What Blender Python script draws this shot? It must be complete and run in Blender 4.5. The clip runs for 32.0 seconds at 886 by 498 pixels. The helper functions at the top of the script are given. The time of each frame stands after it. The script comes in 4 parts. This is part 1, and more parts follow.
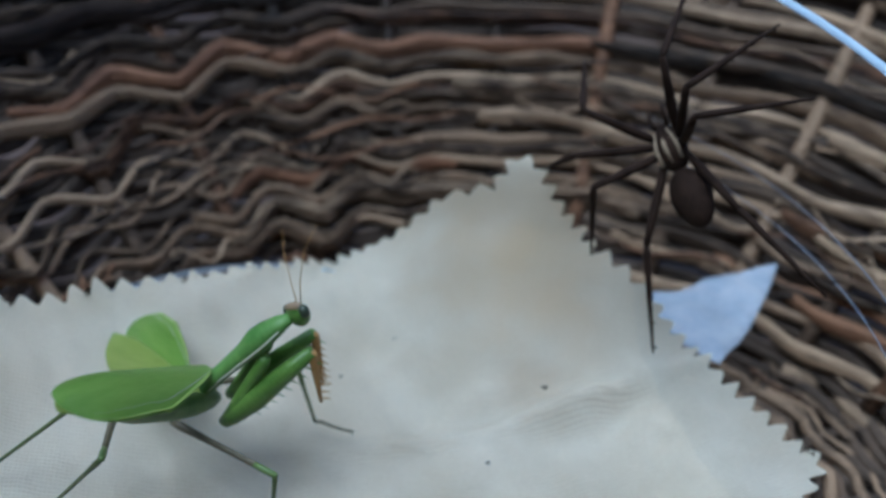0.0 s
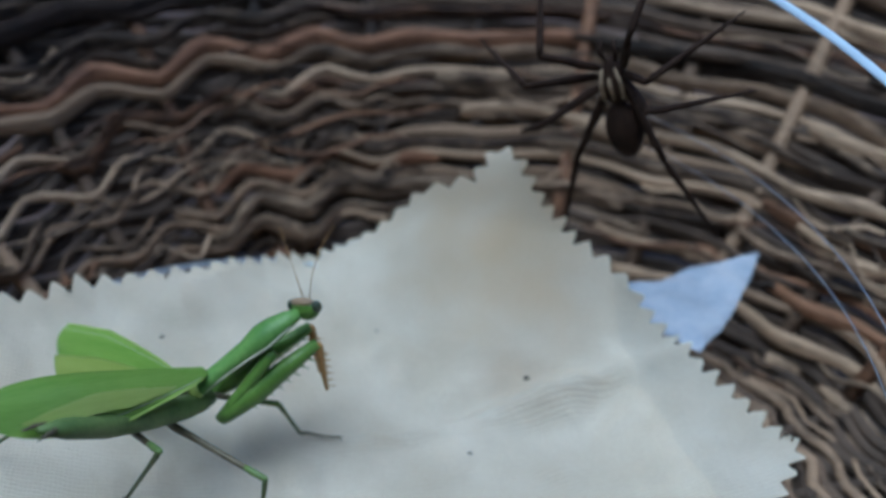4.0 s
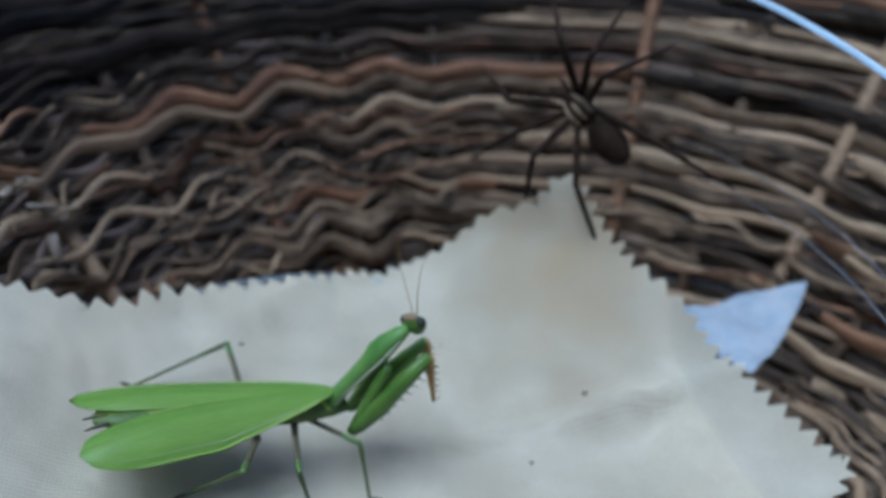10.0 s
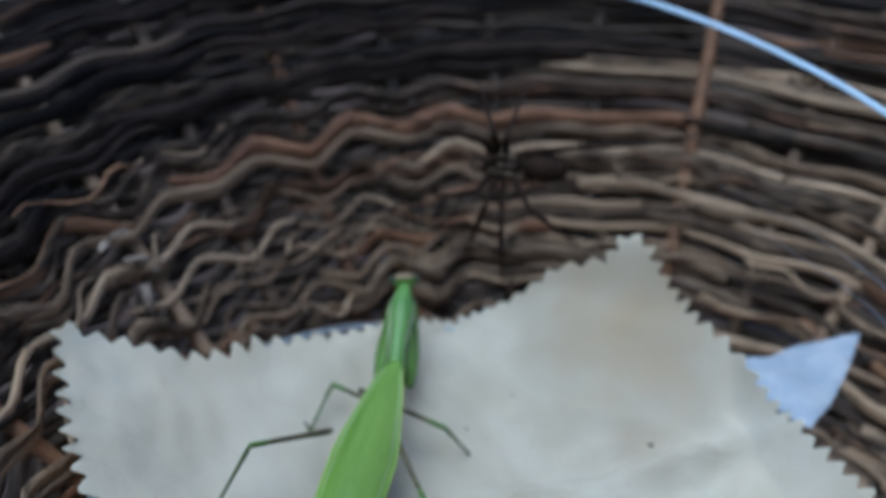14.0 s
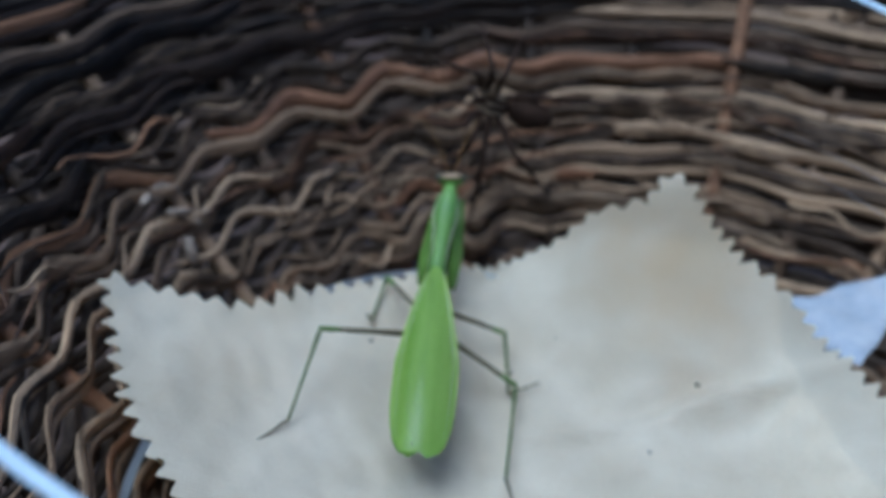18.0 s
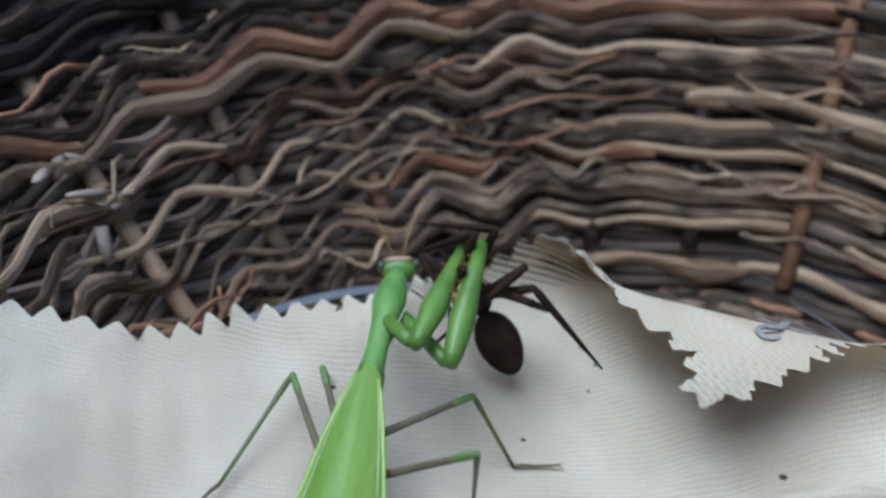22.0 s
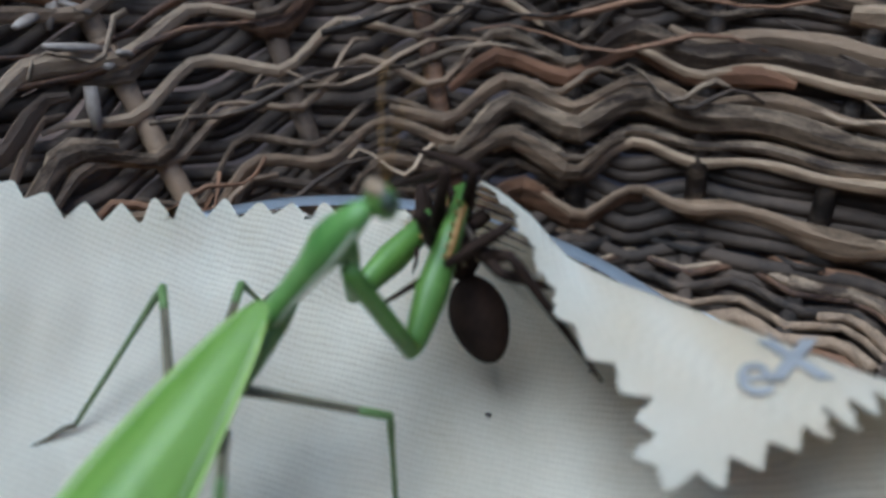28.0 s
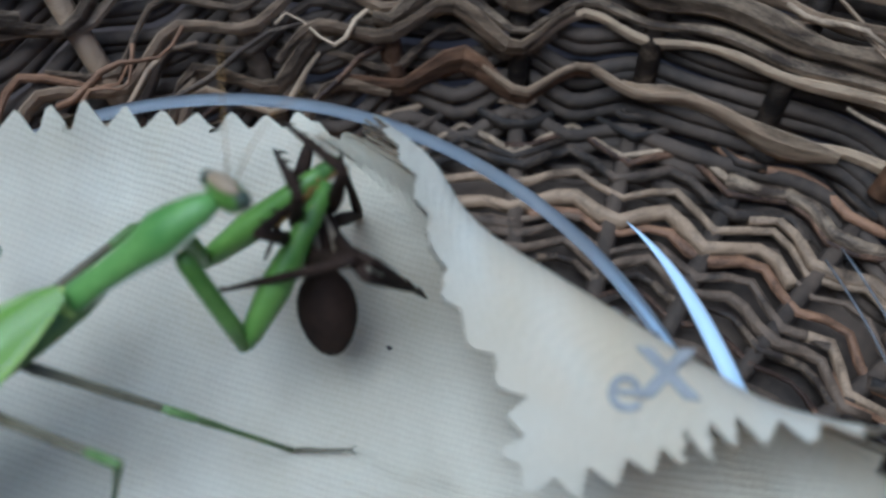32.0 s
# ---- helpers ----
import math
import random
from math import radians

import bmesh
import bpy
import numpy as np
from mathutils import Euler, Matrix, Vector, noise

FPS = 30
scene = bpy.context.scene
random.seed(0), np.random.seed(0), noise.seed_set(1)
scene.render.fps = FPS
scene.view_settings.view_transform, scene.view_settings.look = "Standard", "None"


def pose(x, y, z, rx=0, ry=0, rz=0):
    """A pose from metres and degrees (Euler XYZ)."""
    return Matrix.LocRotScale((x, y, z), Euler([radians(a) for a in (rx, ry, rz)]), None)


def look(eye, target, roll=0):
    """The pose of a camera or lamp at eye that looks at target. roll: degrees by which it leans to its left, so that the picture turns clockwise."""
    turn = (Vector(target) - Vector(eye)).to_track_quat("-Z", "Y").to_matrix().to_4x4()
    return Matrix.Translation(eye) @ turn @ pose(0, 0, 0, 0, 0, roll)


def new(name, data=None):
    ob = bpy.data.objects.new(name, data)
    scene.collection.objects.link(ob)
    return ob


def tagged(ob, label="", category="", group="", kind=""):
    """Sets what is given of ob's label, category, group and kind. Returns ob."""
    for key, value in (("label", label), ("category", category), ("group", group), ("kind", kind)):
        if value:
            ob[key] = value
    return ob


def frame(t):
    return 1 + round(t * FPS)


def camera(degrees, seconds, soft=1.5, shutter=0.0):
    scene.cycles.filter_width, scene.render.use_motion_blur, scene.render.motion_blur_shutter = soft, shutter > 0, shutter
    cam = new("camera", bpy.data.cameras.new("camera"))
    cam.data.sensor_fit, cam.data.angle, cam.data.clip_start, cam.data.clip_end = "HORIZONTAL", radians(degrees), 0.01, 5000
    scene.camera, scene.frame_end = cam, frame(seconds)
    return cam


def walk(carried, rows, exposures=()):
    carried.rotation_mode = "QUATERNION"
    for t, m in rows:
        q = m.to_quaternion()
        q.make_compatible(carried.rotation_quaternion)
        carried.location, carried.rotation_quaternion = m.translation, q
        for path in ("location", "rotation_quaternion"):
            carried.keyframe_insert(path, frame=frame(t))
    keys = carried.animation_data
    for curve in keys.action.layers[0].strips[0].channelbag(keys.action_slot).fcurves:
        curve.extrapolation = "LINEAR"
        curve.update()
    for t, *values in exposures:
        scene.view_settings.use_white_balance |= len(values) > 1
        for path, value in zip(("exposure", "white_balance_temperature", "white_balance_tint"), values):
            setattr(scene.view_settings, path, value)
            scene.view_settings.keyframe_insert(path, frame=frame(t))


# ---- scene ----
S = 0.01  # plans below are in centimetres

# ---- camera ----
PATH = [
    (0.0, 0.0068, -0.1556, 0.1067, -1.88, -33.86, 2.20),
    (0.5, 0.0071, -0.1560, 0.1062, -1.62, -33.90, 2.13),
    (1.0, 0.0082, -0.1562, 0.1051, -1.93, -34.52, 1.98),
    (1.5, 0.0088, -0.1569, 0.1046, -2.33, -34.65, 2.30),
    (2.0, 0.0114, -0.1582, 0.1032, -2.87, -34.89, 1.77),
    (2.5, 0.0132, -0.1589, 0.1035, -3.51, -34.89, 2.14),
    (3.0, 0.0118, -0.1582, 0.1038, -3.36, -34.69, 2.23),
    (3.5, 0.0100, -0.1571, 0.1062, -2.30, -34.13, 1.86),
    (4.0, 0.0095, -0.1567, 0.1062, -2.16, -33.95, 1.64),
    (4.5, 0.0092, -0.1559, 0.1064, -1.91, -33.67, 1.52),
    (6.5, 0.0123, -0.1631, 0.1068, -0.76, -32.73, 1.72),
    (7.0, 0.0127, -0.1610, 0.1060, -0.93, -33.08, 1.80),
    (7.5, 0.0099, -0.1597, 0.1049, -0.53, -33.34, 1.82),
    (8.0, 0.0069, -0.1620, 0.1073, 0.29, -33.32, 1.41),
    (8.5, 0.0074, -0.1642, 0.1081, 0.29, -33.34, 1.18),
    (9.0, 0.0056, -0.1663, 0.1084, 0.18, -33.01, 1.25),
    (9.5, 0.0056, -0.1655, 0.1097, -0.23, -32.28, 1.72),
    (10.0, 0.0024, -0.1657, 0.1091, -0.12, -32.06, 1.97),
    (10.5, 0.0037, -0.1581, 0.1060, 1.52, -31.81, 1.09),
    (11.0, 0.0034, -0.1605, 0.1072, 1.97, -31.93, 0.73),
    (11.5, -0.0034, -0.1808, 0.1217, 2.04, -31.74, 1.19),
    (12.0, -0.0016, -0.1776, 0.1210, 1.49, -31.65, 1.54),
    (12.5, -0.0034, -0.1727, 0.1196, 0.92, -32.42, 1.97),
    (13.0, -0.0084, -0.1655, 0.1235, 0.45, -32.68, 2.48),
    (13.5, -0.0084, -0.1649, 0.1236, 0.31, -32.96, 2.35),
    (14.0, -0.0100, -0.1665, 0.1255, 0.78, -33.05, 2.15),
    (14.5, -0.0094, -0.1683, 0.1242, 0.76, -32.84, 2.00),
    (16.5, -0.0102, -0.1684, 0.1238, 2.12, -33.52, 0.92),
    (17.0, -0.0095, -0.1682, 0.1227, 2.21, -34.20, 0.41),
    (17.5, -0.0101, -0.1692, 0.1197, 2.90, -34.57, -0.54),
    (18.0, -0.0122, -0.1686, 0.1213, 2.85, -34.97, -0.34),
    (18.5, -0.0151, -0.1706, 0.1195, 3.29, -34.61, -0.61),
    (19.0, -0.0142, -0.1680, 0.1217, 2.69, -34.36, 0.09),
    (19.5, -0.0155, -0.1662, 0.1220, 3.08, -33.90, 0.18),
    (20.0, -0.0176, -0.1633, 0.1245, 3.01, -34.02, 0.58),
    (20.5, -0.0174, -0.1614, 0.1246, 3.65, -35.02, 0.42),
    (21.0, -0.0140, -0.1481, 0.1159, 2.85, -37.44, 1.05),
    (21.5, -0.0113, -0.1332, 0.1108, 4.41, -38.76, 1.01),
    (22.0, -0.0073, -0.1187, 0.1014, 6.60, -39.13, 0.14),
    (22.5, 0.0031, -0.1172, 0.1030, 6.94, -40.52, 0.93),
    (23.0, 0.0057, -0.1059, 0.0956, 8.82, -43.02, 1.29),
    (23.5, 0.0066, -0.0969, 0.0897, 11.88, -44.07, 0.24),
    (24.0, 0.0075, -0.0955, 0.0887, 14.51, -44.38, -0.63),
    (25.0, -0.0032, -0.0931, 0.0855, 10.19, -45.98, -1.54),
    (25.5, -0.0012, -0.0929, 0.0833, 8.93, -46.30, -1.14),
    (27.5, 0.0212, -0.0903, 0.0825, 26.59, -43.79, -3.71),
    (28.0, 0.0205, -0.0892, 0.0842, 27.58, -44.00, -5.01),
    (28.5, 0.0212, -0.0900, 0.0851, 25.67, -45.55, -3.41),
    (29.0, 0.0209, -0.0889, 0.0859, 20.52, -48.50, 0.25),
    (29.5, 0.0197, -0.0854, 0.0892, 18.59, -50.69, 1.82),
    (30.0, 0.0177, -0.0843, 0.0909, 17.92, -51.30, 2.99),
    (30.5, 0.0214, -0.0764, 0.0923, 21.23, -55.17, 1.48),
    (31.0, 0.0202, -0.0713, 0.0952, 25.56, -57.76, -1.65),
    (32.0, 0.0215, -0.0628, 0.0975, 31.03, -62.17, -5.19),
]


def held(x, y, z, yaw, pitch, roll):
    return pose(x, y, z, 90 + pitch, 0, yaw) @ pose(0, 0, 0, 0, 0, roll)


cam = camera(50.0, 32.0, soft=2.9)
cam.data.dof.use_dof = True
cam.data.dof.focus_distance = 0.123
cam.data.dof.aperture_fstop = 15.0
walk(cam, [(t, held(*row)) for t, *row in PATH], [(0, 0.14, 4740, 1), (10, 0.18, 4740, 1), (19.5, 0.36, 4830, 3), (22.5, 0.62, 4980, 4), (25, 0.50, 4860, 3), (28, 0.49, 4830, 2), (32, 0.42, 4680, 1)])

# ---- light ----
world = bpy.data.worlds.new("sky")
scene.world = world
world.use_nodes = True
wn = world.node_tree.nodes
sky = wn.new("ShaderNodeTexSky")
sky.sky_type, sky.sun_disc = "NISHITA", False
sky.air_density, sky.dust_density, sky.ozone_density = 0.45, 3.0, 0.3
sky.sun_elevation, sky.sun_rotation = radians(77), radians(-117)
world.node_tree.links.new(sky.outputs[0], wn["Background"].inputs[0])
wn["Background"].inputs[1].default_value = 0.165
sun = new("sun", bpy.data.lights.new("sun", "SUN"))
sun.data.energy, sun.data.angle, sun.data.color = 1.6, radians(45), (1.0, 0.97, 0.93)
sun.matrix_world = look((-0.20, -0.10, 0.97), (0, 0, 0))


# ---- materials ----
def mat(name, dark, light, rough=0.6, scale=60.0, bump=0.2, stretch=(1, 1, 1), spec=0.4, metal=0.0, island=0.0, trans=0.0, fine=None):
    """Two tones mixed by coarse and fine noise, with relief."""
    m = bpy.data.materials.new(name)
    m.use_nodes = True
    n, l = m.node_tree.nodes, m.node_tree.links
    b = n["Principled BSDF"]
    co = n.new("ShaderNodeTexCoord")
    mp = n.new("ShaderNodeMapping")
    mp.inputs["Scale"].default_value = stretch
    l.new(co.outputs["Object"], mp.inputs[0])
    coarse, thin = n.new("ShaderNodeTexNoise"), n.new("ShaderNodeTexNoise")
    coarse.inputs["Scale"].default_value, thin.inputs["Scale"].default_value = scale, fine or scale * 9
    coarse.inputs["Detail"].default_value = 5
    l.new(mp.outputs[0], coarse.inputs[0]), l.new(mp.outputs[0], thin.inputs[0])
    mix = n.new("ShaderNodeMath")
    mix.operation = "MULTIPLY_ADD"
    mix.inputs[1].default_value = 0.35
    l.new(thin.outputs[0], mix.inputs[0]), l.new(coarse.outputs[0], mix.inputs[2])
    ramp = n.new("ShaderNodeValToRGB")
    ramp.color_ramp.elements[0].position, ramp.color_ramp.elements[1].position = 0.42, 0.92
    ramp.color_ramp.elements[0].color, ramp.color_ramp.elements[1].color = (*dark, 1), (*light, 1)
    fac = mix.outputs[0]
    if island:
        info = n.new("ShaderNodeObjectInfo")
        add = n.new("ShaderNodeMath")
        add.operation = "MULTIPLY_ADD"
        add.inputs[1].default_value = island
        l.new(info.outputs["Random"], add.inputs[0]), l.new(fac, add.inputs[2])
        sub = n.new("ShaderNodeMath")
        sub.operation = "SUBTRACT"
        sub.inputs[1].default_value = island / 2
        l.new(add.outputs[0], sub.inputs[0])
        fac = sub.outputs[0]
    l.new(fac, ramp.inputs[0]), l.new(ramp.outputs[0], b.inputs["Base Color"])
    b.inputs["Roughness"].default_value, b.inputs["Metallic"].default_value = rough, metal
    b.inputs["Specular IOR Level"].default_value, b.inputs["Transmission Weight"].default_value = spec, trans
    if bump:
        bp = n.new("ShaderNodeBump")
        bp.inputs["Strength"].default_value, bp.inputs["Distance"].default_value = bump, 0.0004
        l.new(mix.outputs[0], bp.inputs["Height"]), l.new(bp.outputs[0], b.inputs["Normal"])
    return m


REEDS = [
    mat("grey brown reed", (0.024, 0.015, 0.009), (0.33, 0.225, 0.135), 0.6, 150, 1.0, (1, 1, 5), 0.3, island=0.6),
    mat("tan reed", (0.048, 0.031, 0.019), (0.49, 0.35, 0.215), 0.6, 150, 1.0, (1, 1, 5), 0.3, island=0.6),
    mat("red brown reed", (0.030, 0.015, 0.008), (0.265, 0.14, 0.072), 0.6, 150, 1.0, (1, 1, 5), 0.3, island=0.6),
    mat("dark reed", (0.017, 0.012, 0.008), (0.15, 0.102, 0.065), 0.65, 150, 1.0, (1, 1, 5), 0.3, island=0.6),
]
# near-black reed tone that carries the shade high on the basket's wall
SHADED_REED = mat("shaded upper reed", (0.007, 0.0045, 0.003), (0.045, 0.027, 0.017), 0.65, 150, 1.0, (1, 1, 5), 0.3, island=0.6)
PINK_REED = mat("dyed reed", (0.11, 0.055, 0.028), (0.38, 0.20, 0.11), 0.45, 90, 0.5, (1, 1, 5), 0.4)
BROKEN = mat("broken reed end", (0.16, 0.12, 0.085), (0.40, 0.33, 0.26), 0.6, 120, 0.6)
# darker copy of the reeds, with the shade in the gaps put into its colour
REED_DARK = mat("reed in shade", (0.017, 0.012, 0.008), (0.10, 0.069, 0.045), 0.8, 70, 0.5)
CLOTH = mat("unbleached cotton", (0.59, 0.555, 0.425), (0.79, 0.77, 0.635), 0.9, 60, 0.55, spec=0.1, fine=1500)
INK = mat("grey ink", (0.17, 0.165, 0.155), (0.30, 0.29, 0.27), 0.8, 300, 0.0)
GREEN_WING = mat("green wing", (0.23, 0.40, 0.060), (0.37, 0.55, 0.115), 0.24, 120, 0.12, (3.5, 0.35, 1), 0.4)
GREEN_WING_IN = mat("yellow green wing", (0.34, 0.44, 0.08), (0.48, 0.58, 0.155), 0.30, 120, 0.1, (3.5, 0.35, 1))
GREEN_BODY = mat("green body", (0.065, 0.165, 0.028), (0.18, 0.32, 0.075), 0.45, 150, 0.25)
OLIVE = mat("olive belly", (0.05, 0.10, 0.02), (0.16, 0.22, 0.06), 0.5, 150, 0.3)
GREEN_LEG = mat("green foreleg", (0.060, 0.13, 0.016), (0.15, 0.26, 0.045), 0.4, 200, 0.2)
MARGIN = mat("olive yellow wing margin", (0.22, 0.32, 0.05), (0.35, 0.47, 0.10), 0.4, 150, 0.2)
PALE = mat("pale cream seam", (0.42, 0.44, 0.30), (0.60, 0.60, 0.45), 0.5, 150, 0.1)
GREEN_SHANK = mat("olive green shank", (0.055, 0.078, 0.022), (0.125, 0.16, 0.05), 0.5, 200, 0.2)
KNEE = mat("green knee", (0.07, 0.12, 0.028), (0.15, 0.22, 0.06), 0.45, 200, 0.2)
BROWN_LEG = mat("olive brown leg", (0.065, 0.055, 0.030), (0.15, 0.125, 0.070), 0.5, 200, 0.2)
TAN = mat("tan tibia", (0.30, 0.16, 0.04), (0.45, 0.26, 0.08), 0.5, 200, 0.2)
HEAD_TOP = mat("tan face", (0.20, 0.14, 0.08), (0.34, 0.25, 0.15), 0.5, 300, 0.2)
EYE = mat("dark eye", (0.02, 0.03, 0.02), (0.07, 0.09, 0.05), 0.4, 300, 0.0)
SPIDER_BROWN = mat("spider brown", (0.010, 0.006, 0.004), (0.038, 0.022, 0.014), 0.8, 300, 0.6, spec=0.12)
SPIDER_STRIPE = mat("spider stripe", (0.20, 0.15, 0.09), (0.34, 0.26, 0.17), 0.8, 300, 0.5)
WOOD = mat("table wood", (0.05, 0.03, 0.02), (0.14, 0.09, 0.06), 0.5, 12, 0.2, (1, 8, 1))
REFLECTION = mat("bluish window reflection", (0.46, 0.54, 0.64), (0.78, 0.84, 0.90), 0.25, 120, 0.5)
PLASTER = mat("grey plaster", (0.30, 0.28, 0.25), (0.42, 0.39, 0.35), 0.9, 8, 0.2)
SPECK = mat("dark speck", (0.03, 0.025, 0.02), (0.08, 0.06, 0.05), 0.8, 500, 0.3)



def finish_cloth():
    """Woven threads, age stains and light that passes through, laid out on the sheet's own plan."""
    n, l = CLOTH.node_tree.nodes, CLOTH.node_tree.links
    b = n["Principled BSDF"]
    uv = n.new("ShaderNodeUVMap")
    for node in list(n):
        if node.type == "MAPPING":
            l.new(uv.outputs[0], node.inputs[0])
            node.inputs["Scale"].default_value = (0.01, 0.01, 0.01)
    base = b.inputs["Base Color"].links[0].from_socket
    for centre, size, colour, most in (((2.5, -1.0), 1.9, (0.66, 0.52, 0.30), 0.55), ((3.4, -2.3), 1.5, (0.64, 0.53, 0.36), 0.30), ((-5.4, -4.3), 1.6, (0.62, 0.54, 0.38), 0.35), ((2.6, -3.3), 0.7, (0.45, 0.36, 0.25), 0.25), ((-3.4, -1.7), 0.8, (0.6, 0.54, 0.42), 0.3)):
        far, wob, add, mr, mx = n.new("ShaderNodeVectorMath"), n.new("ShaderNodeTexNoise"), n.new("ShaderNodeMath"), n.new("ShaderNodeMapRange"), n.new("ShaderNodeMixRGB")
        far.operation = "DISTANCE"
        far.inputs[1].default_value = (*centre, 0)
        wob.inputs["Scale"].default_value, wob.inputs["Detail"].default_value = 1.3, 6
        l.new(uv.outputs[0], far.inputs[0]), l.new(uv.outputs[0], wob.inputs[0])
        add.operation = "MULTIPLY_ADD"
        add.inputs[1].default_value = size * 1.3
        l.new(wob.outputs[0], add.inputs[0]), l.new(far.outputs["Value"], add.inputs[2])
        mr.inputs["From Min"].default_value, mr.inputs["From Max"].default_value = size * 0.75, size * 1.75
        mr.inputs["To Min"].default_value, mr.inputs["To Max"].default_value = most, 0.0
        l.new(add.outputs[0], mr.inputs["Value"])
        l.new(mr.outputs[0], mx.inputs[0]), l.new(base, mx.inputs[1])
        mx.inputs[2].default_value = (*colour, 1)
        base = mx.outputs[0]
    weave_h = None
    turned = n.new("ShaderNodeMapping")
    turned.inputs["Rotation"].default_value = (0, 0, radians(-10))
    l.new(uv.outputs[0], turned.inputs[0])
    for kind, scale in (("X", 5.4), ("Y", 4.6)):
        wv = n.new("ShaderNodeTexWave")
        wv.bands_direction = kind
        wv.inputs["Scale"].default_value, wv.inputs["Distortion"].default_value, wv.inputs["Detail Scale"].default_value = scale, 1.6, 0.6
        l.new(turned.outputs[0], wv.inputs[0])
        if weave_h is None:
            weave_h = wv.outputs["Fac"]
        else:
            sm = n.new("ShaderNodeMath")
            sm.operation = "MULTIPLY_ADD"
            sm.inputs[1].default_value = 2.2
            l.new(wv.outputs["Fac"], sm.inputs[0]), l.new(weave_h, sm.inputs[2])
            weave_h = sm.outputs[0]
    tone, mx = n.new("ShaderNodeMapRange"), n.new("ShaderNodeMixRGB")
    tone.inputs["From Max"].default_value, tone.inputs["To Min"].default_value, tone.inputs["To Max"].default_value = 3.2, 0.90, 1.05
    l.new(weave_h, tone.inputs["Value"])
    mx.blend_type = "MULTIPLY"
    mx.inputs[0].default_value = 1.0
    l.new(base, mx.inputs[1]), l.new(tone.outputs[0], mx.inputs[2])
    l.new(mx.outputs[0], b.inputs["Base Color"])
    bp = n.new("ShaderNodeBump")
    bp.inputs["Strength"].default_value, bp.inputs["Distance"].default_value = 0.4, 0.0001
    l.new(weave_h, bp.inputs["Height"])
    l.new(b.inputs["Normal"].links[0].from_socket, bp.inputs["Normal"]), l.new(bp.outputs[0], b.inputs["Normal"])
    tr, ms = n.new("ShaderNodeBsdfTranslucent"), n.new("ShaderNodeMixShader")
    tr.inputs[0].default_value = (0.78, 0.54, 0.25, 1)
    ms.inputs[0].default_value = 0.40
    l.new(b.outputs[0], ms.inputs[1]), l.new(tr.outputs[0], ms.inputs[2])
    l.new(ms.outputs[0], n["Material Output"].inputs[0])


finish_cloth()

GLASS = bpy.data.materials.new("clear glass")
GLASS.use_nodes = True
gn, gl = GLASS.node_tree.nodes, GLASS.node_tree.links
gn.remove(gn["Principled BSDF"])
clear, shine, fres, gmix = gn.new("ShaderNodeBsdfTransparent"), gn.new("ShaderNodeBsdfGlossy"), gn.new("ShaderNodeFresnel"), gn.new("ShaderNodeMixShader")
clear.inputs[0].default_value = (0.96, 0.97, 0.98, 1)
shine.inputs["Roughness"].default_value, fres.inputs[0].default_value = 0.05, 1.05
gl.new(fres.outputs[0], gmix.inputs[0]), gl.new(clear.outputs[0], gmix.inputs[1]), gl.new(shine.outputs[0], gmix.inputs[2])
gl.new(gmix.outputs[0], gn["Material Output"].inputs[0])
FOOT_GLASS = bpy.data.materials.new("ground glass foot")
FOOT_GLASS.use_nodes = True
fb = FOOT_GLASS.node_tree.nodes["Principled BSDF"]
fb.inputs["Base Color"].default_value = (0.50, 0.57, 0.64, 1)
fb.inputs["Roughness"].default_value, fb.inputs["IOR"].default_value, fb.inputs["Transmission Weight"].default_value = 0.35, 1.3, 0.92

# glass whose pale blue colour holds the sky glare on rim and lower edge
GLINT_GLASS = FOOT_GLASS.copy()
GLINT_GLASS.name = "sky glint glass"
eb = GLINT_GLASS.node_tree.nodes["Principled BSDF"]
eb.inputs["Base Color"].default_value = (0.70, 0.83, 0.95, 1)
eb.inputs["Transmission Weight"].default_value = 0.55

# ---- building helpers ----
def mesh_of(name, bm, material, smooth=True):
    bmesh.ops.scale(bm, vec=(S, S, S), verts=bm.verts)
    me = bpy.data.meshes.new(name)
    bm.to_mesh(me)
    bm.free()
    me.materials.append(material)
    if smooth:
        me.polygons.foreach_set("use_smooth", [True] * len(me.polygons))
    return me


def part(name, bm, material, parent=None, label="", smooth=True):
    ob = new(name, mesh_of(name, bm, material, smooth))
    ob.parent = parent
    return tagged(ob, label)


def thing(name, label, category, group="", kind=""):
    return tagged(new(name), label, category, group, kind)


def tube(bm, pts, radii, sides=8, flat=1.0, up=(0, 0, 1)):
    """A closed tapered rod through pts; flat squeezes it along up."""
    pts = [Vector(p) for p in pts]
    rings = []
    for i, p in enumerate(pts):
        d = (pts[min(i + 1, len(pts) - 1)] - pts[max(i - 1, 0)]).normalized()
        side = d.cross(Vector(up))
        side = side.normalized() if side.length > 1e-4 else d.orthogonal().normalized()
        top = side.cross(d)
        r = radii[i]
        rings.append([bm.verts.new(p + r * (math.cos(a) * side + flat * math.sin(a) * top)) for a in (2 * math.pi * k / sides for k in range(sides))])
    for a, b in zip(rings, rings[1:]):
        for k in range(sides):
            bm.faces.new((a[k], a[(k + 1) % sides], b[(k + 1) % sides], b[k]))
    bm.faces.new(rings[0][::-1]), bm.faces.new(rings[-1])
    return bm


def blob(bm, centre, size, sub=3):
    made = bmesh.ops.create_icosphere(bm, subdivisions=sub, radius=1.0)["verts"]
    for v in made:
        v.co = Vector((v.co.x * size[0] + centre[0], v.co.y * size[1] + centre[1], v.co.z * size[2] + centre[2]))
    return made


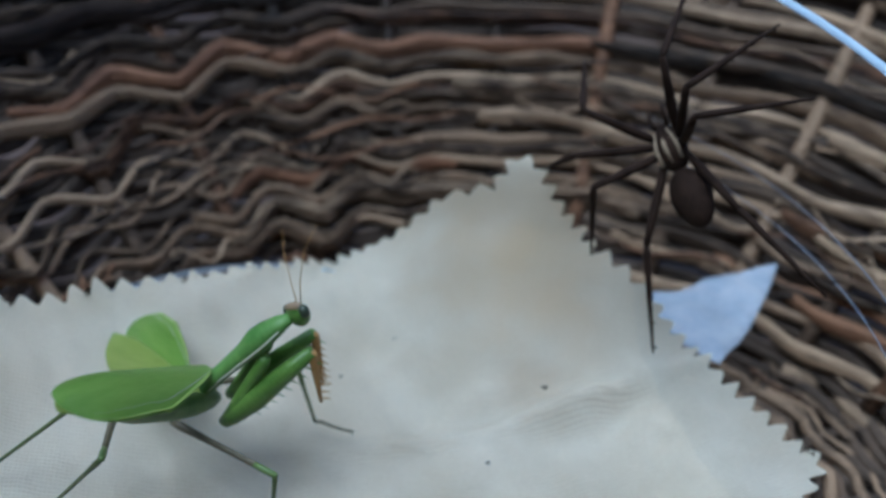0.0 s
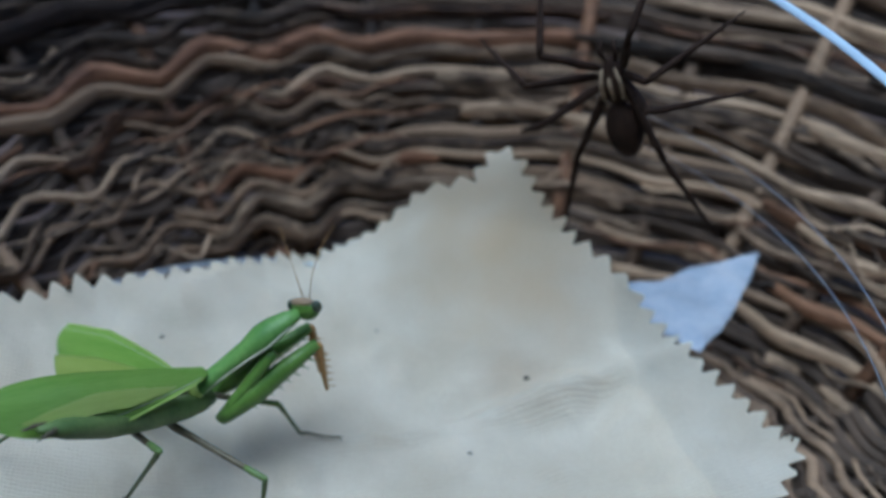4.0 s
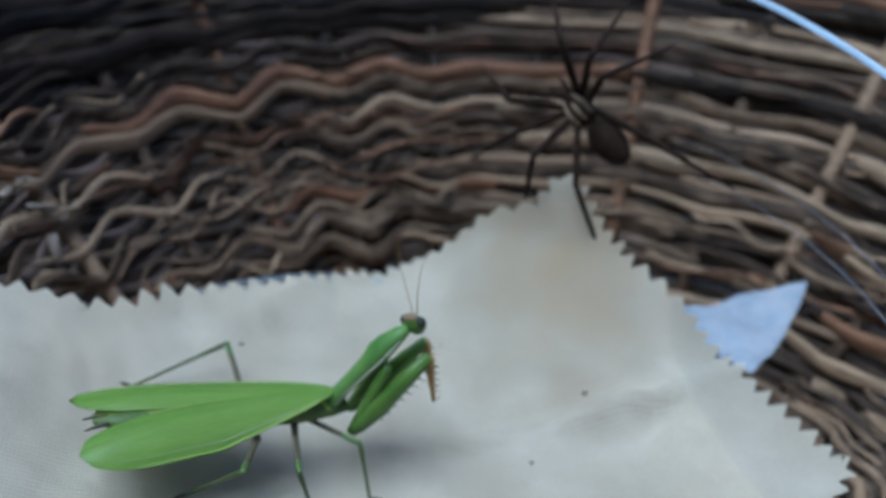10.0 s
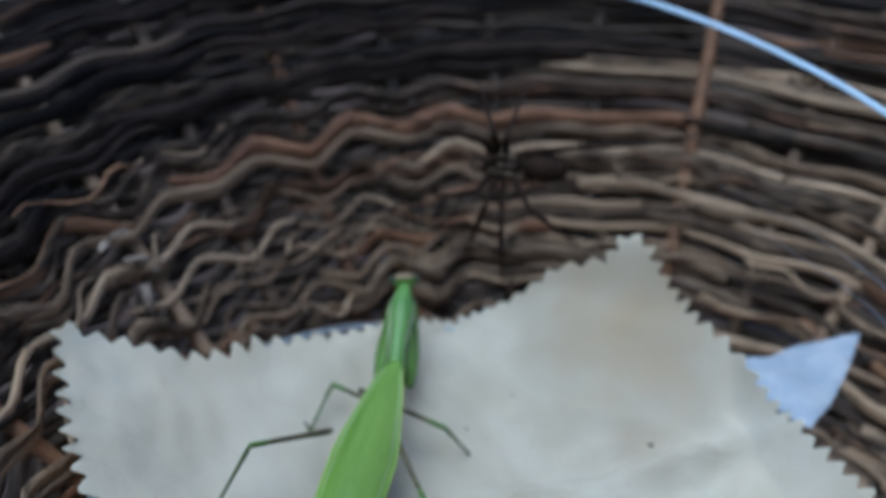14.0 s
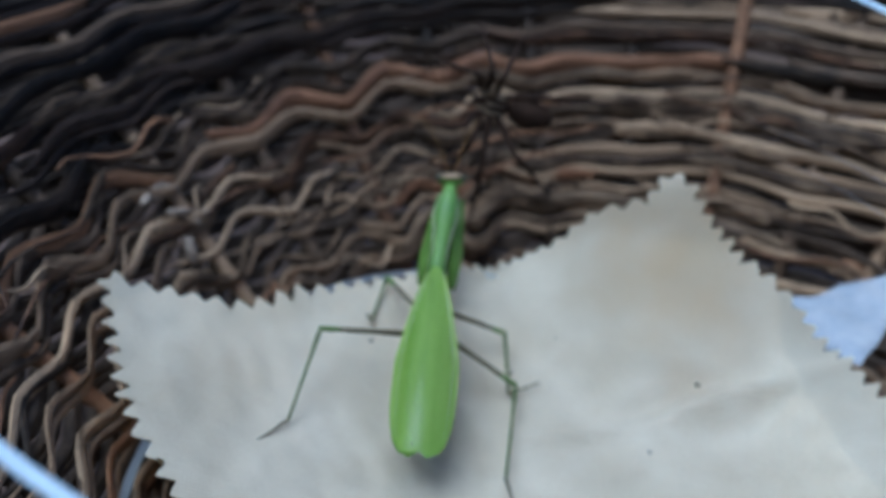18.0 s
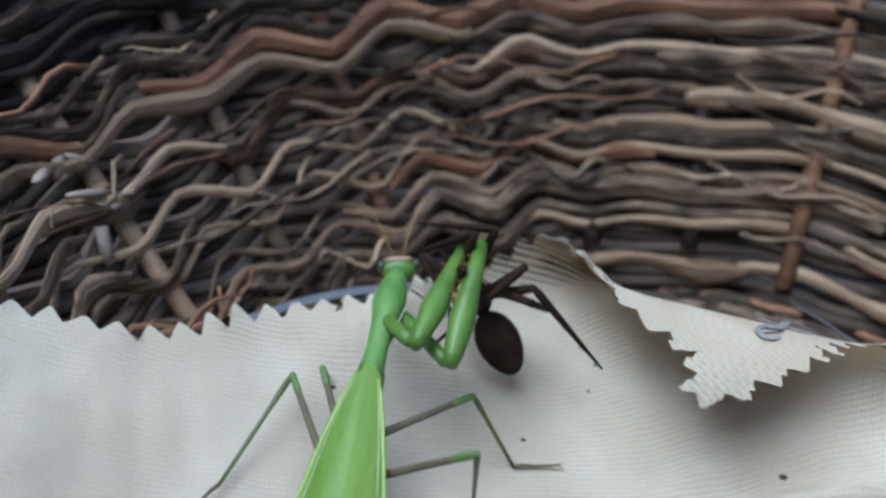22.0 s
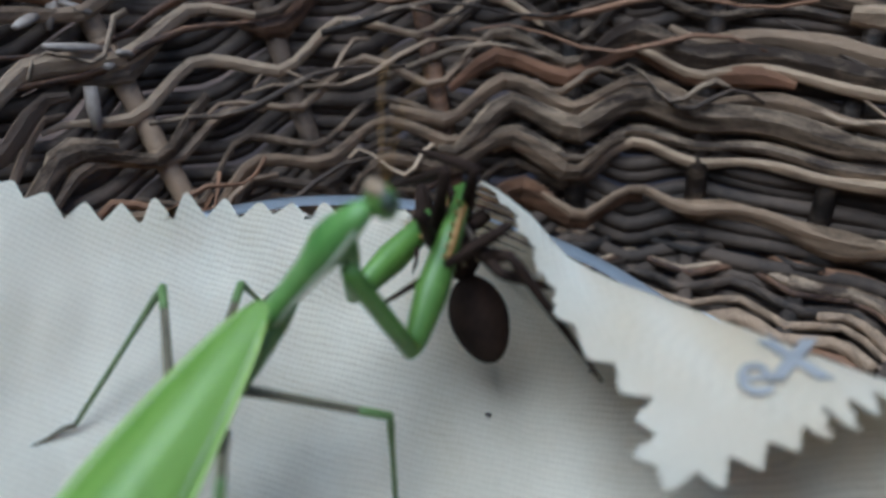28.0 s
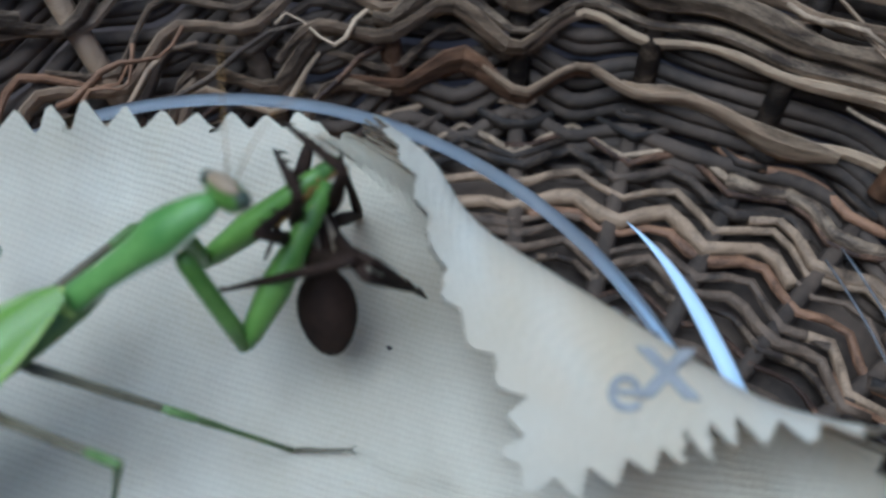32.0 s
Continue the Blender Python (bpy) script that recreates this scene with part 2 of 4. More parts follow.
# ---- table ----
bm = bmesh.new()
bmesh.ops.create_grid(bm, x_segments=24, y_segments=24, size=4000)
for v in bm.verts:
    v.co.z = -3.4
tagged(part("ground", bm, WOOD, None, "dark brown wooden table top under the basket", False), kind="structure")
# two unseen walls, added to keep sky light off from south and west
for name, x, y, wide, deep in (("sky_block_south", 0, -165, 520, 10), ("sky_block_west", -215, 40, 10, 400)):
    bm = bmesh.new()
    bmesh.ops.create_cube(bm, size=1.0)
    for v in bm.verts:
        v.co = Vector((x + v.co.x * wide, y + v.co.y * deep, 120 - 3.4 + v.co.z * 240))
    tagged(part(name, bm, PLASTER, None, "unseen plain grey wall added to hold back sky light", False), kind="structure")

# ---- wicker basket ----
CX, CY = -0.7, -5.0  # axis of the bowl
BX, BY = 2.0, -5.5  # axis of the basket
STAKES = 28
TWIST = 0.072


def basket_r(z):
    return 9.2 + 0.8 * z if z > -1.0 else 8.4 - 1.1 * (-1.0 - z) ** 1.3


def even(a, b, v):
    f = max(0.0, min(1.0, (v - a) / (b - a)))
    return f * f * (3 - 2 * f)


def weave(row_r, z0, a0, a1, phase, amp, rise):
    """Points of one reed that bends round the stakes from angle a0 to a1."""
    n = max(4, int((a1 - a0) / (2 * math.pi) * STAKES * 8))
    out = []
    for k in range(n + 1):
        a = a0 + (a1 - a0) * k / n
        u = (a - TWIST) / (2 * math.pi) * STAKES + phase
        tri = 1 - 2 * abs((u % 1.0) - 0.5) * 2
        own = 1.0 + 0.7 * noise.noise((math.floor(u) * 1.7, 2.2, z0 * 1.8))
        share = 0.06 + 0.94 * even(1.6, 2.0, a % 6.2832) * (1 - 0.5 * even(2.9, 3.3, a % 6.2832))
        share *= 1 - 0.6 * even(2.4, 3.6, z0)
        hump = 0.25 + 0.25 * tri + 0.25 - 0.25 * math.cos(2 * math.pi * u)  # the reeds meet between the stakes and part over them
        w = (2 * hump * max(0.3, own) - 1) * share
        plain = 1 - even(1.35, 1.75, (a + 1.2) % 6.2832 - 1.2)
        side = (1 if phase < 0.25 else -1) * math.sin(math.pi * u) * plain
        r = row_r - amp * w - 0.5 * rise * w - 0.20 * side + 0.12 * noise.noise((a * 3, z0, 1.7))
        z = z0 - rise * w + 0.12 * noise.noise((a * 2.2, z0 * 1.1, 5.1)) + 0.08 * noise.noise((a * 2.6, z0 * 7.0, 8.1)) + 0.05 * noise.noise((a * 9, z0 * 4, 2.1))
        out.append((BX + r * math.cos(a), BY + r * math.sin(a), z))
    return out


basket = thing("wicker_basket", "round brown wicker basket of split reeds", "basket")
rng = random.Random(4)
for k in range(STAKES):
    a = 2 * math.pi * (k + 0.5) / STAKES + TWIST
    bm = bmesh.new()
    out = 0.22 if math.cos(a - 0.5) > 0.6 else 0.30
    pts = [(BX + (basket_r(z) + out) * math.cos(a), BY + (basket_r(z) + out) * math.sin(a), z) for z in (-1.7, 0, 2, 4, 5.5, 6.8)]
    tube(bm, pts, [0.17] * 6, 7)
    part("stake", bm, REEDS[(3, 2, 3, 0)[k % 4]], basket)
z, row = -1.45, 0
while z < 6.8:
    a = rng.uniform(0, 6.28)
    stop = a + 2 * math.pi
    while a < stop - 0.05:
        bent = 1.5 < (a + 0.3) % 6.2832 < 3.4
        b = min(stop + 0.08, a + (rng.uniform(0.3, 0.95) if bent else rng.uniform(0.35, 1.5)))
        if rng.random() > (0.16 if -0.6 < (a + 3.0) % 6.283 - 3.0 < 1.45 and z > 0 else 0.08):
            mid = (a + b) / 2 % 6.2832
            bm = bmesh.new()
            if bent and row % 2 == 0:  # broad split reeds that lie over the thin ones
                w, tall, deep = rng.uniform(0.055, 0.085), rng.uniform(2.2, 3.5), rng.uniform(-0.10, 0.02)
            elif bent:
                w, tall, deep = rng.uniform(0.05, 0.07), rng.uniform(1.3, 2.2), rng.uniform(0.05, 0.16)
            else:
                w, tall, deep = rng.choice((0.06, 0.08, 0.095, 0.11, 0.125)), rng.uniform(1.3, 2.6), rng.uniform(-0.08, 0.10)
            ph = 0.5 * (row % 2) if math.cos(mid - 0.3) > 0.2 and not bent and (b + 0.25) % 6.2832 < 1.75 else rng.uniform(-0.05, 0.05)
            pts = weave(basket_r(z) + deep, z + rng.uniform(-0.10, 0.10), a, b + rng.uniform(0.02, 0.25), ph, 0.14, 0.17 * rng.uniform(0.8, 1.2))
            wave = rng.uniform(0, 50)
            rad = [w * (0.85 + 0.5 * noise.noise((i * 0.25, z, wave))) * min(1.0, 0.45 + 0.2 * i, 0.45 + 0.2 * (len(pts) - 1 - i)) for i in range(len(pts))]
            tube(bm, pts, rad, 7, tall, (0, 0, 1))
            # higher reeds get darker tints: the shade near the rim painted in
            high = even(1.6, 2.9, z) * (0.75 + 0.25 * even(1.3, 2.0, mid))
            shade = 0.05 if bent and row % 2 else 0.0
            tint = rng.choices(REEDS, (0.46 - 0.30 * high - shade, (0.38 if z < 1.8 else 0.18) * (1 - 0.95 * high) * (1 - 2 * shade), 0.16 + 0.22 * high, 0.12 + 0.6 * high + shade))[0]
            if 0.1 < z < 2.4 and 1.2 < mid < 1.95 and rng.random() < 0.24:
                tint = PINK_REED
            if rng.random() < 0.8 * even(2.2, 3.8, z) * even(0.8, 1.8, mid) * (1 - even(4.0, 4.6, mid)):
                tint = SHADED_REED
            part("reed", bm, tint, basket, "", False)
        a = b
    z, row = z + rng.uniform(0.17, 0.30), row + 1
# loose fibres split off the reeds
for k in range(90):
    a, z0 = rng.uniform(-0.6, 3.6), rng.uniform(-1.2, 3.2)
    turn, lift, r0 = rng.uniform(0.12, 0.5), rng.uniform(-0.35, 0.35), rng.uniform(0.02, 0.4)
    bm = bmesh.new()
    pts = []
    for i in range(9):
        g, zz = a + turn * i / 8, z0 + lift * i / 8 + 0.12 * math.sin(i * 1.1 + k)
        r = basket_r(zz) - r0 + 0.15 * math.cos(i * 0.9)
        pts.append((BX + r * math.cos(g), BY + r * math.sin(g), zz))
    tube(bm, pts, [0.03 + 0.012 * math.sin(i * 0.7 + k) for i in range(9)], 5, rng.uniform(0.8, 2.0))
    part("fibre", bm, REEDS[k % 3], basket)
# snapped pale ends
for k in range(7):
    a, z0 = rng.uniform(2.60, 2.76), rng.uniform(1.2, 2.6)
    bm = bmesh.new()
    r = basket_r(z0) - 0.1
    da, dz = rng.uniform(-0.05, 0.05), rng.uniform(-0.35, 0.35)
    tube(bm, [(BX + (r - 0.1 * i) * math.cos(a + da * i), BY + (r - 0.1 * i) * math.sin(a + da * i), z0 + dz * i) for i in range(3)], [0.10, 0.11, 0.07], 6, 0.6)
    part("broken_end", bm, BROKEN, basket, "pale snapped reed end")
# an added outer layer behind the inner reeds, its dark colour standing for shade
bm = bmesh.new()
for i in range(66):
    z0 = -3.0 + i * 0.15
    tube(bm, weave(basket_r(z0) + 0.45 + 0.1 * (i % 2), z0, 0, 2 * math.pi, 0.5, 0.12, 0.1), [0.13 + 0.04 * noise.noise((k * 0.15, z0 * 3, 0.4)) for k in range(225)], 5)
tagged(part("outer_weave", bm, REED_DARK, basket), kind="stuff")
# woven floor, the same reeds running round in the hollow of the basket
r = 3.6
while r < 8.7:
    a = rng.uniform(0, 6.28)
    stop = a + 2 * math.pi
    while a < stop - 0.05:
        b = min(stop + 0.05, a + rng.uniform(0.6, 2.2))
        pts, n = [], max(5, int((b - a) * 21))
        wave, lean = rng.uniform(0, 50), rng.uniform(-0.08, 0.08)
        for k in range(n + 1):
            g = a + (b - a + 0.12) * k / n
            u = (g - TWIST) / (2 * math.pi) * STAKES
            tri = 1 - 2 * abs((u % 1.0) - 0.5) * 2
            own = max(0.2, 0.75 + 0.7 * noise.noise((math.floor(u) * 1.7, 2.2, r * 0.4)))
            rr = r - 0.34 * tri * own * min(1.0, r / 7) + lean + 0.16 * noise.noise((g * 2.4, r, 5.0))
            pts.append((BX + rr * math.cos(g), BY + rr * math.sin(g), -2.15 + 0.16 * tri + 0.012 * max(0, rr - 5) ** 2 + 0.07 * noise.noise((g * 5, wave, 0))))
        w = rng.choice((0.06, 0.08, 0.10, 0.13))
        bm = bmesh.new()
        tube(bm, pts, [w * (0.85 + 0.4 * noise.noise((k * 0.25, wave, 3))) for k in range(n + 1)], 6, rng.uniform(0.8, 1.6))
        part("floor_reed", bm, rng.choices(REEDS, (0.34, 0.08, 0.16, 0.5))[0], basket)
        a = b
    r += rng.uniform(0.2, 0.34)
# spokes and base in the same shade-coloured tone
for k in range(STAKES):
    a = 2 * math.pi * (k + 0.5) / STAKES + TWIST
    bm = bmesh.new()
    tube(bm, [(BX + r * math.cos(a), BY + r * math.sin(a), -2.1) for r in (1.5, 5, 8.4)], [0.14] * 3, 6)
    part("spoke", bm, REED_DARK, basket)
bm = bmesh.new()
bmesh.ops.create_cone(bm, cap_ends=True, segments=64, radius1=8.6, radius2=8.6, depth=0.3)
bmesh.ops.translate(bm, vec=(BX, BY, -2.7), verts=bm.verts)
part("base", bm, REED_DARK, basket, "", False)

# ---- glass bowl ----
bowl = thing("glass_bowl", "clear round glass bowl standing in the basket", "bowl")
N = 128


def lean(bm):
    """The bowl stands off the basket's middle and tips towards one side."""
    for v in bm.verts:
        f = max(0.0, (v.co.z + 1.35) / 7.4)
        v.co += Vector((-2.2, 0.2 + 0.32 * min(0.0, v.co.y - CY), 0)) * f * f
        v.co.z += 0.10 * max(0.0, CX - 3 - v.co.x) * f * f
    return bm


def bowl_point(f, g):
    """A point of the bowl's wall, f of the way from its tilted foot up to its rim, at the angle g."""
    near = (math.degrees(g) - 305 + 180) % 360 - 180  # the bowl widens on this side
    r = 5.95 + 2.05 * f + 0.35 * math.sin(math.pi * f) + 2.2 * f * f * math.exp(-(near / 35) ** 2)
    x, y = CX - 0.34 - 0.06 * f + r * math.cos(g), CY - 1.64 + 1.89 * f + r * math.sin(g)
    low, high = 0.14 - 0.137 * x + 0.176 * y, 6.59 - 0.1 * x + 0.04 * y
    return Vector((x, y, low + (high - low) * f))


def wall_mesh():
    bm = bmesh.new()
    loops = [[bm.verts.new(bowl_point(i / 14, 2 * math.pi * k / N)) for k in range(N)] for i in range(15)]
    for a, b in zip(loops, loops[1:]):
        for k in range(N):
            bm.faces.new((a[k], a[(k + 1) % N], b[(k + 1) % N], b[k]))
    return bm


def rim_mesh(r0, f=1.0, tall=0.8):
    bm = bmesh.new()
    loops = []
    for k in range(N):
        g = 2 * math.pi * k / N
        c, out = bowl_point(f, g), Vector((math.cos(g), math.sin(g), 0))
        loops.append([bm.verts.new(c + r0 * (math.cos(h) * out + tall * math.sin(h) * Vector((0, 0, 1)))) for h in (2 * math.pi * j / 12 for j in range(12))])
    for a, b in zip(loops, loops[1:] + loops[:1]):
        for j in range(12):
            bm.faces.new((a[j], b[j], b[(j + 1) % 12], a[(j + 1) % 12]))
    return bm


part("wall", wall_mesh(), GLASS, bowl).visible_shadow = False
part("rim", rim_mesh(0.07), GLINT_GLASS, bowl).visible_shadow = False
part("foot_ring", rim_mesh(0.09, 0.0, 0.4), FOOT_GLASS, bowl).visible_shadow = False
for r, w0 in ((4.75, 0.09), (5.35, 0.13)):  # pale arcs added for sky light caught in the wall's lower edge
    bm = bmesh.new()
    tube(bm, [(CX + (r + 0.1 * math.sin(g * 0.11)) * math.cos(radians(g)), CY + (r + 0.1 * math.sin(g * 0.11)) * math.sin(radians(g)), -1.3) for g in range(22, 72, 2)], [w0 * math.sin(math.pi * (k + 0.5) / 25) for k in range(25)], 8, 0.5)
    part("base_glint", bm, GLINT_GLASS, bowl).visible_shadow = False
# thin curved lines along one side of the wall
for r, z in ((8.72, 2.75), (8.5, 2.2), (6.8, -0.7), (6.95, -0.5)):
    bm = bmesh.new()
    tube(bm, [(CX + r * math.cos(radians(g)), CY + r * math.sin(radians(g)), z) for g in range(-40 if z > 0 else 6, 53, 3)], [0.016 * math.sin(math.pi * (k + 0.5) / 31) for k in range(31 if z > 0 else 16)], 6)
    part("wall_line", lean(bm) if z > 0 else bm, FOOT_GLASS, bowl).visible_shadow = False

# ---- cotton cloth ----
FOLD_O, FOLD_A, FOLD_SLOPE = Vector((-1.909, -1.404)), -0.329, 0.078  # the crease along which one corner turns over
FOLD_D = Vector((math.cos(FOLD_A), math.sin(FOLD_A)))
FOLD_N = Vector((-FOLD_D.y, FOLD_D.x))
RISE = [-0.46, -0.18, 0.21, 0.72, 1.26, 2.18, 2.43, 2.69, 2.94]  # height of the corner every 0.425 past the crease


def corner_z(s):
    k = min(7, max(0, int(s / 0.425)))
    f = s / 0.425 - k
    p0, p1, p2, p3 = RISE[max(k - 1, 0)], RISE[k], RISE[k + 1], RISE[min(k + 2, 8)]
    return p1 + 0.5 * f * (p2 - p0 + f * (2 * p0 - 5 * p1 + 4 * p2 - p3 + f * (3 * (p1 - p2) + p3 - p0)))


def open_z(x, y):
    z = 0.29 - 0.0967 * x + 0.377 * y + 0.0365 * x * x + 0.0011 * x * y + 0.03 * y * y
    z += 2.6 * math.exp(-((x - 2.9) ** 2 + (y + 0.4) ** 2) / 3.92)
    z += 0.32 * math.exp(-((x + 3.4) / 1.9) ** 2 - ((y + 2.1) / 0.9) ** 2)  # the far edge leans up against the glass
    z += 0.10 * noise.noise((x * 0.55, y * 0.55, 0.3)) + 0.085 * noise.noise((x * 1.5, y * 1.5, 4.0)) + 0.042 * noise.noise((x * 3.1, y * 3.1, 2.4)) + 0.012 * noise.noise((x * 7.3, y * 7.3, 5.6))
    z += 0.07 * (1 - math.sqrt(0.004 + noise.noise((x * 0.42 - y * 0.2 + 3.4, y * 0.6 + x * 0.15, 7.43)) ** 2)) ** 7 + 0.05 * (1 - math.sqrt(0.004 + noise.noise((x * 0.8 + y * 0.4, y * 1.0 - x * 0.35, 1.57)) ** 2)) ** 6
    d = (y + 4.05 - 0.22 * (x - 2.0)) / 0.17  # pressed crease
    z += 0.19 * math.exp(-d * d) * max(0.0, min(1.0, (x + 2) / 3))
    ripple = math.exp(-((x - 3.4) / 1.6) ** 2 - ((y + 3.4) / 1.3) ** 2)
    z += 0.085 * ripple * math.sin(6.2832 * (y - 0.5 * x + 0.12 * math.sin(2 * x)) / 1.15)  # soft folds towards one side
    for cx, wx in ((-6.2, 0.22), (-4.9, 0.25), (-3.6, 0.3)):  # puckers along the far edge
        z += 0.10 * math.exp(-((x - cx + 0.15 * (y + 2)) / wx) ** 2) * math.exp(-((y + 1.9 - 0.55 * (x + 4.6)) / 0.9) ** 2)
    return z


def cloth_z(x, y):
    """Height of the sheet; past the crease it rises evenly along the crease, so that it can roll."""
    p = Vector((x, y)) - FOLD_O
    u, s = p.dot(FOLD_D), p.dot(FOLD_N)
    share = even(0.8, 3.4, u) * (1 - 0.6 * even(5.4, 7.2, u))
    if s >= 0:
        return open_z(x, y) + (corner_z(s) + FOLD_SLOPE * u - open_z(x, y)) * share
    foot = FOLD_O + FOLD_D * u
    return open_z(x, y) + (RISE[0] + FOLD_SLOPE * u - open_z(foot.x, foot.y)) * share * math.exp(-(s / 1.0) ** 2)


EDGE = [(-7.79, -3.86), (-7.01, -3.57), (-5.85, -3.29), (-4.53, -2.4), (-3.43, -1.85), (-2.53, -1.18), (-1.18, -0.59), (-0.12, -0.30), (0.5, -0.40), (1.12, -0.47), (1.6, -0.60), (2.03, -0.70),
        (2.42, -0.50), (2.80, -0.72), (3.28, -1.25), (3.83, -1.75), (4.8, -2.33), (5.68, -3.42), (6.4, -4.6), (6.88, -5.5), (6.34, -6.28), (5.54, -6.75),
        (2.0, -9.3), (-1.5, -9.9), (-4.5, -8.6), (-5.86, -7.3), (-6.6, -6.5), (-7.1, -5.6)]


def unrolled(s):
    """Length of cloth from the crease to s past it."""
    if s <= 0:
        return s
    n = max(1, int(s / 0.05))
    return sum(math.hypot(s / n, corner_z(s * (k + 1) / n) - corner_z(s * k / n)) for k in range(n))


def rolled(length):
    if length <= 0:
        return length
    a, b = 0.0, length
    for _ in range(24):
        m = (a + b) / 2
        a, b = (m, b) if unrolled(m) < length else (a, m)
    return a


def pinked(edge, pitch=0.36, deep=0.21):
    """The outline with rounded teeth cut along every side, evenly on the cloth itself."""
    flat = []
    for e in edge:
        p = Vector(e) - FOLD_O
        flat.append(Vector((p.dot(FOLD_D), unrolled(p.dot(FOLD_N)))))
    out, n, tick = [], len(flat), random.Random(2)
    for i in range(n):
        a, b = flat[i], flat[(i + 1) % n]
        d = b - a
        k = max(1, round(d.length / pitch))
        nrm = Vector((-d.y, d.x)).normalized()
        for j in range(k):
            h = deep * tick.uniform(0.7, 1.2)
            last = flat[i] - flat[i - 1]
            bent = (nrm + Vector((-last.y, last.x)).normalized()).normalized() if j == 0 else nrm
            for f, w in ((0.0, 0.5), (0.07, 0.42), (0.38, -0.36), (0.47, -0.5), (0.53, -0.5), (0.62, -0.36), (0.93, 0.42)):
                if (j == 0 and 0 < f < 0.2) or (j == k - 1 and f > 0.8):
                    continue
                out.append(a + d * ((j + f + tick.uniform(-0.03, 0.03)) / k) - (bent if f == 0 else nrm) * (h * w))
    back = [FOLD_O + FOLD_D * p.x + FOLD_N * rolled(p.y) for p in out]
    return [(p.x, p.y) for p in back]


def clip(poly, nx, ny, c):
    """The piece of poly where nx x + ny y >= c."""
    out = []
    for (ax, ay), (bx, by) in zip(poly, poly[1:] + poly[:1]):
        da, db = nx * ax + ny * ay - c, nx * bx + ny * by - c
        if da >= 0:
            out.append((ax, ay))
        if (da >= 0) != (db >= 0):
            t = da / (da - db)
            out.append((ax + t * (bx - ax), ay + t * (by - ay)))
    return out


def cells(bm, poly, step, ax=(1, 0), ay=(0, 1), back=None):
    """Fills poly with small faces in a grid along ax and ay, lifted on to the cloth's height."""
    us = [p[0] * ax[0] + p[1] * ax[1] for p in poly]
    u = min(us)
    while u < max(us):
        band = clip(clip(poly, ax[0], ax[1], u), -ax[0], -ax[1], -u - step)
        if len(band) > 2:
            vs = [p[0] * ay[0] + p[1] * ay[1] for p in band]
            v = math.floor(min(vs) / step) * step
            while v < max(vs):
                piece = clip(clip(band, ay[0], ay[1], v), -ay[0], -ay[1], -v - step)
                clean = [p for i, p in enumerate(piece) if (Vector(p) - Vector(piece[i - 1])).length > 1e-4]
                if len(clean) > 2:
                    bm.faces.new([bm.verts.new((p[0], p[1], cloth_z(*p))) for p in clean])
                v += step
        u += step
    bmesh.ops.remove_doubles(bm, verts=bm.verts, dist=0.002)


def plan_uv(ob, o=(0, 0, 0)):
    me = ob.data
    layer = me.uv_layers.new(name="plan")
    for lp in me.loops:
        v = me.vertices[lp.vertex_index].co
        p = Vector((v.x / S + o[0], v.y / S + o[1])) - FOLD_O
        p = FOLD_O + FOLD_D * p.dot(FOLD_D) + FOLD_N * unrolled(p.dot(FOLD_N))
        layer.data[lp.index].uv = p
    return ob


def cloth_normals(ob, o=(0, 0, 0)):
    """Shades a piece by the whole sheet's own slope, so that its cut edges do not show."""
    out = []
    for v in ob.data.vertices:
        x, y = v.co.x / S + o[0], v.co.y / S + o[1]
        n = Vector((cloth_z(x - 0.1, y) - cloth_z(x + 0.1, y), cloth_z(x, y - 0.1) - cloth_z(x, y + 0.1), 0.2)).normalized()
        out.append(n if v.normal.dot(n) > 0 else -n)
    ob.data.normals_split_custom_set_from_vertices(out)
    return ob


cloth = thing("cotton_cloth", "off-white cotton cloth scrap with pinked zigzag edges, creased", "cloth")
OUT = pinked(EDGE)[::-1]
STEP, STRIPS = 0.06, 51


def hinge(i):
    p = FOLD_O + FOLD_N * (i * STEP)
    return Vector((p.x, p.y, corner_z(i * STEP)))


c0 = FOLD_N.dot(FOLD_O)
bm = bmesh.new()
cells(bm, clip(OUT, -FOLD_N.x, -FOLD_N.y, -c0), 0.16)
bmesh.ops.solidify(bm, geom=bm.faces[:], thickness=0.035)
plan_uv(cloth_normals(part("sheet", bm, CLOTH, cloth)))
strips = []
